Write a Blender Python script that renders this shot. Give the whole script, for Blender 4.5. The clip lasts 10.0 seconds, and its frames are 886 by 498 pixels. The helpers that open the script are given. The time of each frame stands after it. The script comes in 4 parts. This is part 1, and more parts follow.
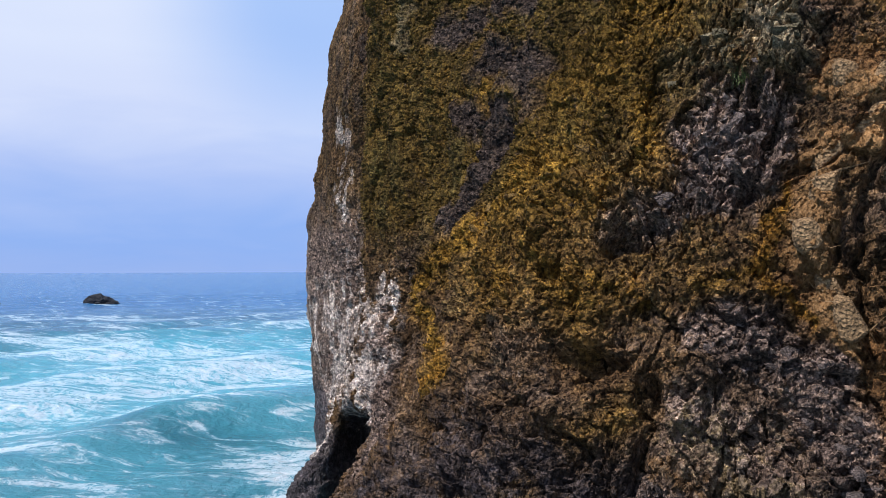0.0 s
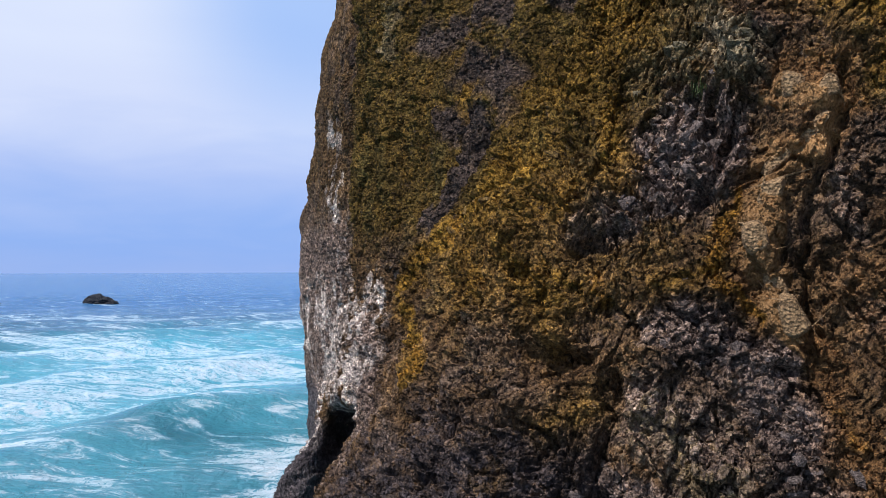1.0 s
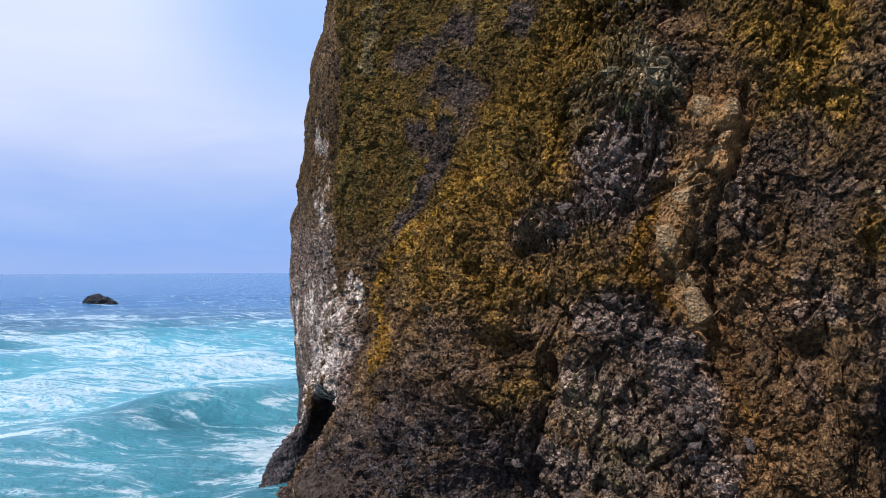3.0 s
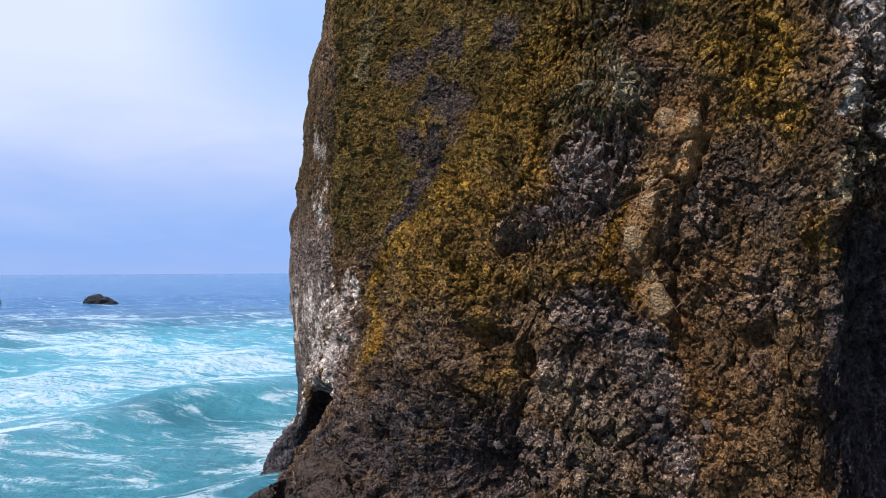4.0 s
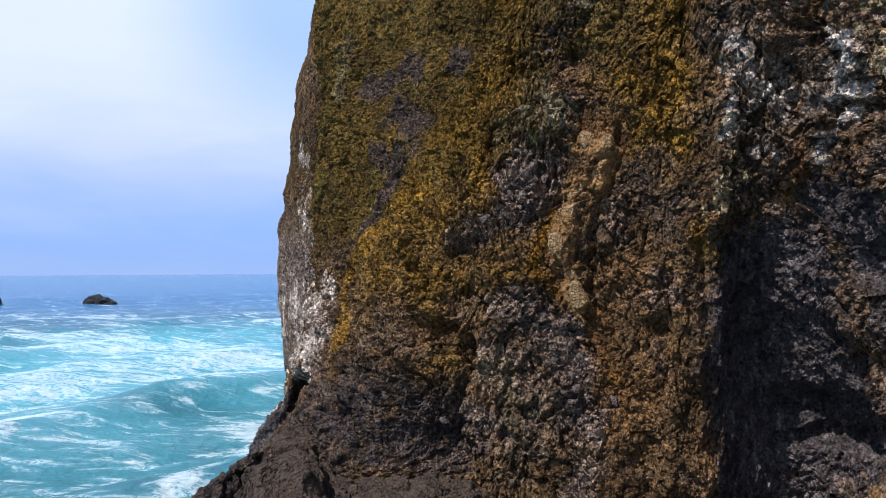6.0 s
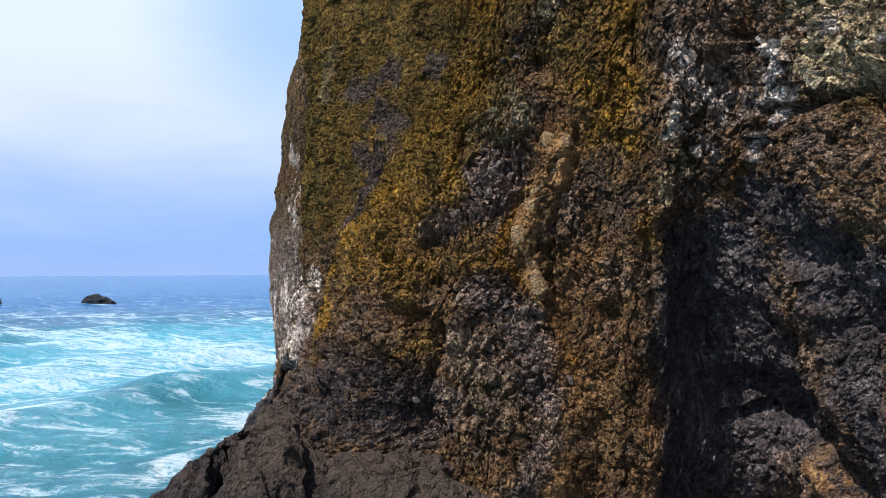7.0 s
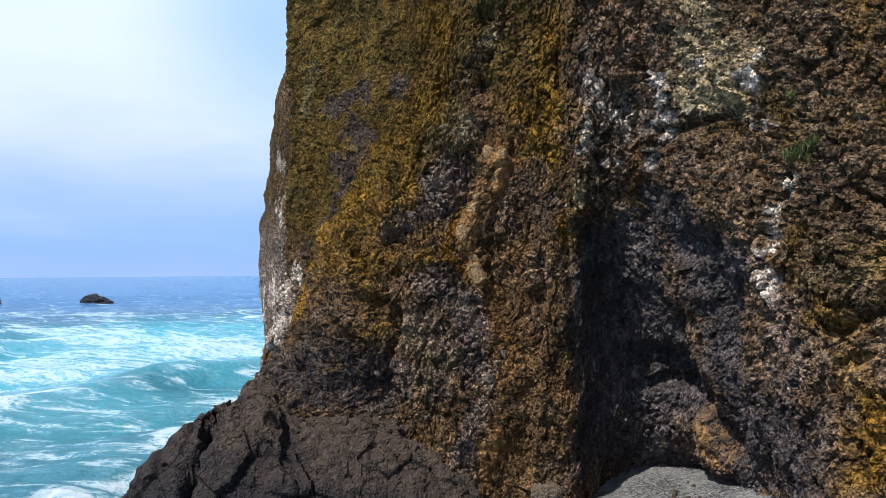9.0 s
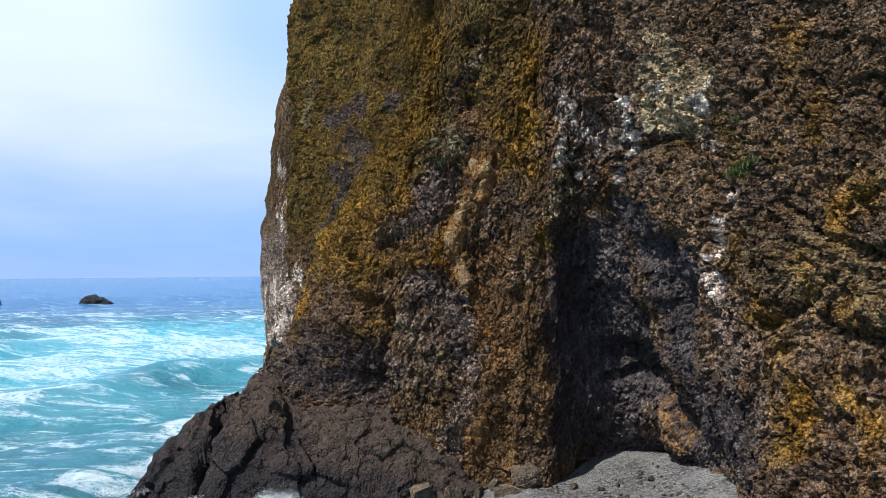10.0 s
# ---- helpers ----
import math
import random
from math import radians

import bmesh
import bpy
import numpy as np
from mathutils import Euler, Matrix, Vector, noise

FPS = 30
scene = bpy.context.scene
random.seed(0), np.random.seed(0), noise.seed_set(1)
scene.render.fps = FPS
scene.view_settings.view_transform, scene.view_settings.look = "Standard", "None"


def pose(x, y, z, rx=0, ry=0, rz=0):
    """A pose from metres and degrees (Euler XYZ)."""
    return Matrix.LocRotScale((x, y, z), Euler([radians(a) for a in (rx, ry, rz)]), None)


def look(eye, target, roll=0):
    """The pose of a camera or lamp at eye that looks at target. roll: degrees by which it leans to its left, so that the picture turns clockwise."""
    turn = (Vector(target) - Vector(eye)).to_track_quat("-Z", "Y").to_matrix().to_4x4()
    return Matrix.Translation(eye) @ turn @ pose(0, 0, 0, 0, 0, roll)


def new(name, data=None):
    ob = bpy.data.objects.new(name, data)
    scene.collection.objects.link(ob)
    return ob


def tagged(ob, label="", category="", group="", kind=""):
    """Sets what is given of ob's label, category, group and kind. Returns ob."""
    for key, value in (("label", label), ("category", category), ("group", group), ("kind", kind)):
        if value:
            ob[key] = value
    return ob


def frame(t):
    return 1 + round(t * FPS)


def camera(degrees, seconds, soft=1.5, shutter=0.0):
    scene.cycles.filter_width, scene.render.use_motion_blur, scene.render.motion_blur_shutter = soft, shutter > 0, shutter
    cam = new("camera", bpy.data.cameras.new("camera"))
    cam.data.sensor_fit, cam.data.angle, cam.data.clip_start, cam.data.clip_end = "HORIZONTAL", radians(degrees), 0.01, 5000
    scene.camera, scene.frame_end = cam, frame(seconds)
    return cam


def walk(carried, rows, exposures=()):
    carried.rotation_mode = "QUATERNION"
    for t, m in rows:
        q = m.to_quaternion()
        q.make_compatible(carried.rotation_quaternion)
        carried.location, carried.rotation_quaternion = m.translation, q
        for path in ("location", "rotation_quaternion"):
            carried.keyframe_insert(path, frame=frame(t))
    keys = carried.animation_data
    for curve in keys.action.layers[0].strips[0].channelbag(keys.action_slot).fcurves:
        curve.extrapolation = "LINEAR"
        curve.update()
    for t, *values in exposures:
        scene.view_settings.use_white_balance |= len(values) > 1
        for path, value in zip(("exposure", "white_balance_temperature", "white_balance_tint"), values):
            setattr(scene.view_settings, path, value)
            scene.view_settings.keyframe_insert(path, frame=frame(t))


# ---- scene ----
cam = camera(64.6, 10.0, soft=0.5)
# seconds, place in metres, turn in degrees
PATH = [
    (0, 0, 0, 12.5, 91.716, 0.151, 0.005),
    (0.5, 0.299, -0.619, 12.503, 91.728, 0.155, -0.024),
    (1, 0.773, -1.192, 12.483, 91.732, 0.161, -0.002),
    (1.5, 1.243, -1.797, 12.471, 91.745, 0.13, 0.03),
    (2, 1.586, -2.546, 12.456, 91.746, 0.157, -0.031),
    (2.5, 1.897, -3.343, 12.425, 91.745, 0.207, -0.031),
    (4, 2.542, -6.39, 12.291, 91.78, 0.273, -0.145),
    (4.5, 2.861, -7.479, 12.266, 91.759, 0.326, -0.145),
    (5, 3.318, -8.515, 12.285, 91.8, 0.263, -0.188),
    (5.5, 3.901, -9.55, 12.313, 91.814, 0.289, -0.161),
    (7, 5.701, -12.915, 11.77, 91.889, 0.324, -0.261),
    (7.5, 6.36, -14.201, 11.481, 91.91, 0.344, -0.251),
    (8, 6.891, -15.541, 11.389, 91.907, 0.387, -0.382),
    (8.5, 7.346, -16.999, 11.319, 91.94, 0.407, -0.514),
    (9, 7.826, -18.585, 11.314, 91.948, 0.418, -0.489),
    (9.5, 8.122, -20.318, 11.357, 91.956, 0.45, -0.551),
    (10, 8.22, -22.148, 11.402, 91.982, 0.472, -0.744),
]
walk(cam, [(t, pose(*p)) for t, *p in PATH], [(0, 0.02, 6420, 15), (5, 0.16, 6520, 13), (10, 0.33, 6550, 7)])

# ---- sky, sun, exposure ----
SUN_FROM = Vector((-0.45, -0.34, 0.83)).normalized()
world = bpy.data.worlds.new("sky")
scene.world = world
world.use_nodes = True
wt = world.node_tree
wt.nodes.clear()


def wnode(kind, **values):
    n = wt.nodes.new(kind)
    for key, value in values.items():
        n.inputs[key].default_value = value
    return n


sky = wt.nodes.new("ShaderNodeTexSky")
sky.sky_type, sky.sun_disc = "NISHITA", False
sky.sun_elevation = math.asin(SUN_FROM.z)
sky.sun_rotation = math.atan2(SUN_FROM.x, SUN_FROM.y)
place = wt.nodes.new("ShaderNodeTexCoord")
split = wt.nodes.new("ShaderNodeSeparateXYZ")
wt.links.new(place.outputs["Generated"], split.inputs[0])
stretch = wt.nodes.new("ShaderNodeMapping")
stretch.inputs["Scale"].default_value = (2.2, 2.2, 9.0)
wt.links.new(place.outputs["Generated"], stretch.inputs[0])
veil = wnode("ShaderNodeTexNoise", Scale=1.5, Detail=6.0, Roughness=0.5, Distortion=0.4)
wt.links.new(stretch.outputs[0], veil.inputs["Vector"])
# haze and thin cloud by height over the horizon
lift = wnode("ShaderNodeMath", Value=0.0)
lift.operation = "MULTIPLY_ADD"
lift.inputs[1].default_value = 0.15
wt.links.new(veil.outputs["Fac"], lift.inputs[0])
wt.links.new(split.outputs["Z"], lift.inputs[2])
haze = wt.nodes.new("ShaderNodeValToRGB")
stops = [(0.06, (0.33, 0.49, 0.87)), (0.12, (0.27, 0.46, 0.89)), (0.20, (0.44, 0.58, 0.92)), (0.29, (0.66, 0.76, 0.97)), (0.45, (0.76, 0.86, 1.0)), (0.70, (0.40, 0.55, 0.88)), (1.0, (0.26, 0.42, 0.78))]
while len(haze.color_ramp.elements) < len(stops):
    haze.color_ramp.elements.new(0.5)
for e, (at, rgb) in zip(haze.color_ramp.elements, stops):
    e.position, e.color = at, (*rgb, 1)
wt.links.new(lift.outputs[0], haze.inputs[0])
# a blue gap in the cloud towards the headland
gap = wnode("ShaderNodeVectorMath")
gap.operation = "DISTANCE"
gap.inputs[1].default_value = (-0.17, 0.93, 0.37)
wt.links.new(place.outputs["Generated"], gap.inputs[0])
gapwidth = wnode("ShaderNodeMapRange", **{"From Min": 0.05, "From Max": 0.27, "To Min": 0.62, "To Max": 0.0})
gapwidth.interpolation_type = "SMOOTHSTEP"
wt.links.new(gap.outputs["Value"], gapwidth.inputs["Value"])
blue = wt.nodes.new("ShaderNodeMix")
blue.data_type = "RGBA"
blue.inputs["B"].default_value = (0.20, 0.45, 0.93, 1)
wt.links.new(gapwidth.outputs[0], blue.inputs["Factor"])
wt.links.new(haze.outputs[0], blue.inputs["A"])
thin = wnode("ShaderNodeBackground", Strength=1.0)
wt.links.new(blue.outputs["Result"], thin.inputs["Color"])
clear = wnode("ShaderNodeBackground", Strength=0.10)
wt.links.new(sky.outputs[0], clear.inputs["Color"])
both = wnode("ShaderNodeMixShader", Fac=0.94)
wt.links.new(clear.outputs[0], both.inputs[1])
wt.links.new(thin.outputs[0], both.inputs[2])
wt.links.new(both.outputs[0], wt.nodes.new("ShaderNodeOutputWorld").inputs[0])

sun = new("sun", bpy.data.lights.new("sun", "SUN"))
sun.data.energy, sun.data.angle, sun.data.color = 5.2, radians(0.6), (1.0, 0.95, 0.87)
sun.matrix_world = look(SUN_FROM * 80, (0, 0, 0))

# ---- materials ----
class Nodes:
    """Short hand for a node material."""

    def __init__(self, name):
        self.material = bpy.data.materials.new(name)
        self.material.use_nodes = True
        self.tree = self.material.node_tree
        self.tree.nodes.clear()
        self.shader = self.node("ShaderNodeBsdfPrincipled")
        self.out = self.node("ShaderNodeOutputMaterial")
        self.link(self.shader.outputs[0], self.out.inputs[0])
        self.place = self.node("ShaderNodeTexCoord").outputs["Object"]

    def node(self, kind):
        return self.tree.nodes.new(kind)

    def link(self, a, b):
        self.tree.links.new(a, b)

    def put(self, socket, value):
        if hasattr(value, "is_linked"):
            self.link(value, socket)
        elif isinstance(value, tuple) and len(value) == 3 and len(socket.default_value) == 4:
            socket.default_value = (*value, 1)
        else:
            socket.default_value = value

    def noise(self, scale, detail=5.0, rough=0.6, squash=None, distortion=0.0):
        n = self.node("ShaderNodeTexNoise")
        n.inputs["Scale"].default_value, n.inputs["Detail"].default_value = scale, detail
        n.inputs["Roughness"].default_value, n.inputs["Distortion"].default_value = rough, distortion
        self.link(self.moved(squash) if squash else self.place, n.inputs["Vector"])
        return n.outputs["Fac"]

    def moved(self, scale):
        m = self.node("ShaderNodeMapping")
        m.inputs["Scale"].default_value = scale
        self.link(self.place, m.inputs[0])
        return m.outputs[0]

    def cells(self, scale, output="Distance", feature="F1", squash=None, ragged=0.0):
        n = self.node("ShaderNodeTexVoronoi")
        n.feature = feature
        n.inputs["Scale"].default_value = scale
        at = self.moved(squash) if squash else self.place
        if ragged:
            stir = self.node("ShaderNodeTexNoise")
            stir.inputs["Scale"].default_value, stir.inputs["Detail"].default_value, stir.inputs["Roughness"].default_value = scale * 0.9, 3.0, 0.7
            self.link(at, stir.inputs["Vector"])
            shift = self.node("ShaderNodeVectorMath")
            shift.operation = "MULTIPLY_ADD"
            self.link(stir.outputs["Color"], shift.inputs[0])
            shift.inputs[1].default_value = (ragged / scale,) * 3
            self.link(at, shift.inputs[2])
            at = shift.outputs[0]
        self.link(at, n.inputs["Vector"])
        return n.outputs[output]

    def band(self, value, low, high, a=0.0, b=1.0):
        n = self.node("ShaderNodeMapRange")
        self.put(n.inputs["Value"], value)
        for key, v in (("From Min", low), ("From Max", high), ("To Min", a), ("To Max", b)):
            n.inputs[key].default_value = v
        return n.outputs[0]

    def math(self, operation, a, b=0.0, clamp=False):
        n = self.node("ShaderNodeMath")
        n.operation, n.use_clamp = operation, clamp
        self.put(n.inputs[0], a)
        self.put(n.inputs[1], b)
        return n.outputs[0]

    def mix(self, factor, a, b, blend="MIX"):
        n = self.node("ShaderNodeMix")
        n.data_type, n.blend_type = "RGBA", blend
        self.put(n.inputs["Factor"], factor)
        self.put(n.inputs["A"], a)
        self.put(n.inputs["B"], b)
        return n.outputs["Result"]

    def attribute(self, name):
        n = self.node("ShaderNodeAttribute")
        n.attribute_name = name
        return n.outputs["Fac"]

    def random(self):
        return self.node("ShaderNodeObjectInfo").outputs["Random"]

    def bump(self, height, distance, strength=1.0, under=None):
        n = self.node("ShaderNodeBump")
        n.inputs["Strength"].default_value, n.inputs["Distance"].default_value = strength, distance
        self.link(height, n.inputs["Height"])
        if under:
            self.link(under, n.inputs["Normal"])
        return n.outputs[0]

    def done(self, colour, rough=0.8, normal=None, **more):
        self.put(self.shader.inputs["Base Color"], colour)
        self.put(self.shader.inputs["Roughness"], rough)
        if normal:
            self.link(normal, self.shader.inputs["Normal"])
        for key, value in more.items():
            self.put(self.shader.inputs[key], value)
        return self.material


def cliff_rock():
    n = Nodes("cliff rock")
    grain, patch, fine = n.noise(5.0, 5, 0.6), n.noise(0.7, 6, 0.6), n.noise(13.0, 3, 0.6)
    broad, drip = n.noise(0.28, 5, 0.6), n.noise(1.1, 6, 0.62, squash=(1, 1, 0.16))
    clump = n.noise(1.7, 5, 0.6)
    col = n.mix(n.band(patch, 0.35, 0.68), (0.060, 0.039, 0.022), (0.138, 0.088, 0.043))
    col = n.mix(n.band(grain, 0.42, 0.66), col, (0.160, 0.109, 0.057))

    grey = n.noise(0.42, 6, 0.62, distortion=0.5)
    col = n.mix(n.band(grey, 0.50, 0.62, 0.0, 0.45), col, n.mix(n.band(fine, 0.35, 0.65), (0.058, 0.050, 0.046), (0.165, 0.140, 0.126)))

    def layer(col, name, a, b, low, high, by, broken=1.1):
        f = n.math("MULTIPLY", n.math("SUBTRACT", by, 0.5), broken)
        f = n.math("ADD", f, n.math("MULTIPLY", n.math("SUBTRACT", clump, 0.5), broken))
        f = n.math("ADD", n.attribute(name), f)
        return n.mix(n.band(f, low, high), col, n.mix(n.band(fine, 0.35, 0.65), a, b))

    col = layer(col, "slate", (0.090, 0.071, 0.062), (0.310, 0.252, 0.218), 0.28, 0.66, grain, 0.9)
    col = layer(col, "moss", (0.052, 0.037, 0.012), (0.148, 0.104, 0.026), 0.18, 0.80, grain, 0.8)
    warm = n.math("MULTIPLY", n.attribute("moss"), n.band(n.noise(0.9, 5, 0.65, squash=(1, 1, 0.6)), 0.50, 0.66))
    col = n.mix(n.math("MULTIPLY", warm, 0.5), col, n.mix(n.band(fine, 0.35, 0.65), (0.090, 0.052, 0.011), (0.250, 0.148, 0.028)))
    green = n.math("MULTIPLY", n.attribute("moss"), n.band(n.noise(0.6, 5, 0.65, squash=(1.3, 1.3, 0.35)), 0.52, 0.66))
    col = n.mix(n.math("MULTIPLY", green, 0.5), col, n.mix(n.band(fine, 0.35, 0.65), (0.056, 0.052, 0.018), (0.155, 0.142, 0.056)))
    col = layer(col, "bare_shade", (0.034, 0.028, 0.026), (0.104, 0.084, 0.073), 0.20, 0.72, grain)
    col = layer(col, "rust", (0.108, 0.062, 0.028), (0.225, 0.130, 0.056), 0.12, 0.72, grain, 0.55)
    col = layer(col, "tan", (0.230, 0.134, 0.055), (0.390, 0.242, 0.112), 0.22, 0.56, grain, 0.5)
    col = layer(col, "olive", (0.100, 0.084, 0.044), (0.255, 0.212, 0.120), 0.24, 0.66, grain)
    col = layer(col, "cream", (0.230, 0.190, 0.112), (0.540, 0.465, 0.310), 0.22, 0.60, grain, 0.8)
    col = layer(col, "ochre", (0.122, 0.075, 0.014), (0.312, 0.190, 0.034), 0.02, 0.78, grain, 0.6)
    col = layer(col, "orange", (0.180, 0.092, 0.016), (0.330, 0.182, 0.030), 0.22, 0.84, grain, 0.7)
    # damp rock; its dark bluish tone also paints shade in the cove and hollows
    col = layer(col, "wet_shade", (0.022, 0.021, 0.025), (0.086, 0.078, 0.086), 0.14, 0.52, grain)
    run = n.math("MULTIPLY", n.attribute("wet_shade"), n.band(n.noise(2.2, 7, 0.7, squash=(1.4, 1.4, 0.22)), 0.50, 0.62))
    col = n.mix(n.math("MULTIPLY", run, 0.8), col, (0.170, 0.155, 0.165))
    streak = n.noise(2.6, 7, 0.7, squash=(1.6, 1.6, 0.55))
    col = layer(col, "pale", (0.410, 0.385, 0.355), (0.780, 0.750, 0.710), 0.25, 0.70, streak, 0.9)
    white = n.noise(0.95, 6, 0.62, squash=(1.0, 1.0, 0.45), distortion=0.8)
    f = n.math("ADD", n.attribute("guano"), n.math("MULTIPLY", n.math("SUBTRACT", white, 0.5), 4.2))
    f = n.math("ADD", f, n.math("MULTIPLY", n.math("SUBTRACT", grain, 0.5), 0.9))
    f = n.math("MULTIPLY", n.band(f, 0.46, 0.98, 0.0, 0.95), n.band(n.attribute("guano"), 0.10, 0.45))
    col = n.mix(f, col, n.mix(n.band(fine, 0.35, 0.65), (0.38, 0.36, 0.33), (0.80, 0.77, 0.73)))

    # slabs and lichen crust are evener than broken rock
    chipped = n.math("SUBTRACT", 1.0, n.math("ADD", n.math("MULTIPLY", n.attribute("tan"), 0.8), n.math("MULTIPLY", n.math("MAXIMUM", n.attribute("moss"), n.attribute("rust")), 0.2)), True)

    def shades(col, scale, dark, light, squash=None):
        """Every chip a shade of its own."""
        split = n.node("ShaderNodeSeparateColor")
        n.link(n.cells(scale, "Color", squash=squash, ragged=0.6), split.inputs[0])
        return n.mix(chipped, col, n.mix(split.outputs[0], dark, light), "MULTIPLY")

    col = shades(col, 9.0, (0.38, 0.38, 0.40), (1.70, 1.67, 1.62), (1, 1, 0.75))
    col = shades(col, 3.2, (0.76, 0.75, 0.76), (1.26, 1.25, 1.23), (1, 1, 0.75))
    col = shades(col, 17.0, (0.66, 0.66, 0.67), (1.36, 1.34, 1.31))
    col = n.mix(1.0, col, n.mix(n.band(broad, 0.36, 0.64), (0.75, 0.70, 0.685), (1.31, 1.23, 1.20)), "MULTIPLY")
    col = n.mix(1.0, col, n.mix(n.band(drip, 0.38, 0.62), (0.78, 0.77, 0.77), (1.24, 1.24, 1.24)), "MULTIPLY")
    rough = n.math("SUBTRACT", 0.92, n.math("MULTIPLY", n.attribute("wet_shade"), 0.42))
    normal = n.bump(n.math("MULTIPLY", n.noise(8.0, 4, 0.62), n.band(n.noise(0.6, 4), 0.35, 0.65, 0.6, 1.2)), 0.26, 1.0)
    normal = n.bump(n.cells(10.0, "Distance", "F1", squash=(1, 1, 0.8), ragged=0.8), 0.13, 1.0, normal)
    normal = n.bump(n.cells(3.8, "Distance", "F1", squash=(1, 1, 0.6), ragged=1.2), 0.24, 0.8, normal)
    gloss = n.band(n.attribute("wet_shade"), 0.0, 1.0, 0.12, 0.35)
    return n.done(col, rough, normal, **{"Specular IOR Level": gloss})


def plain_rock(name, low, high, scale=4.0, rough=0.85, own=0.35):
    """Loose rock: two tones, a shade of its own for every piece."""
    n = Nodes(name)
    grain = n.noise(scale, 8, 0.66)
    col = n.mix(n.band(grain, 0.34, 0.68), low, high)
    col = n.mix(1.0, col, n.mix(n.band(n.noise(scale * 3.5, 3, 0.6), 0.36, 0.64), (0.55, 0.55, 0.56), (1.5, 1.48, 1.45)), "MULTIPLY")
    r = n.band(n.random(), 0, 1, 1 - own, 1 + own)
    both = n.node("ShaderNodeCombineColor")
    for k in range(3):
        n.link(r, both.inputs[k])
    col = n.mix(1.0, col, both.outputs[0], "MULTIPLY")
    normal = n.bump(n.noise(scale * 2.0, 4, 0.62), 0.16, 1.0)
    normal = n.bump(n.cells(scale * 2.8), 0.10, 0.8, normal)
    return n.done(col, rough, normal, **{"Specular IOR Level": 0.3})


def ledge_rock():
    n = Nodes("ledge rock")
    grain, patch = n.noise(6.0, 5, 0.62), n.noise(0.55, 5, 0.6)
    col = n.mix(n.band(patch, 0.40, 0.62), (0.017, 0.014, 0.017), (0.050, 0.035, 0.030))
    col = n.mix(n.band(grain, 0.46, 0.70), col, (0.080, 0.060, 0.050))
    up = n.node("ShaderNodeSeparateXYZ")
    n.link(n.place, up.inputs[0])
    # wetter and blacker where the waves reach
    reach = n.band(n.math("ADD", up.outputs["Z"], n.math("MULTIPLY", n.math("SUBTRACT", patch, 0.5), 3.0)), 0.8, 3.8, 0.85, 0.0)
    col = n.mix(reach, col, (0.018, 0.016, 0.020))
    # brown and drier towards the beach and on the crest
    dry = n.math("ADD", up.outputs["Z"], n.math("MULTIPLY", up.outputs["X"], 0.35))
    dry = n.math("ADD", dry, n.math("MULTIPLY", n.math("SUBTRACT", patch, 0.5), 5.0))
    col = n.mix(n.band(dry, 2.4, 4.2, 0.0, 0.6), col, n.mix(grain, (0.048, 0.034, 0.026), (0.110, 0.077, 0.055)))
    split = n.node("ShaderNodeSeparateColor")
    n.link(n.cells(8.0, "Color", ragged=0.8), split.inputs[0])
    col = n.mix(1.0, col, n.mix(split.outputs[0], (0.66, 0.66, 0.67), (1.36, 1.34, 1.31)), "MULTIPLY")
    normal = n.bump(n.noise(5.0, 5, 0.66), 0.30, 1.0)
    normal = n.bump(n.cells(8.0), 0.10, 0.8, normal)
    return n.done(col, 0.75, normal, **{"Specular IOR Level": 0.22})


def shingle():
    n = Nodes("shingle")
    shade = n.node("ShaderNodeSeparateColor")
    n.link(n.cells(8.0, "Color", ragged=0.5), shade.inputs[0])
    col = n.mix(shade.outputs[0], (0.020, 0.020, 0.022), (0.21, 0.204, 0.208))
    col = n.mix(n.band(n.noise(0.45, 6), 0.46, 0.62, 0.0, 0.5), col, (0.30, 0.296, 0.30))
    col = n.mix(n.band(n.noise(0.9, 5), 0.52, 0.66, 0.0, 0.5), col, (0.055, 0.052, 0.052))
    normal = n.bump(n.cells(8.0, "Distance", ragged=0.5), 0.16, 1.0)
    return n.done(col, 0.8, normal)


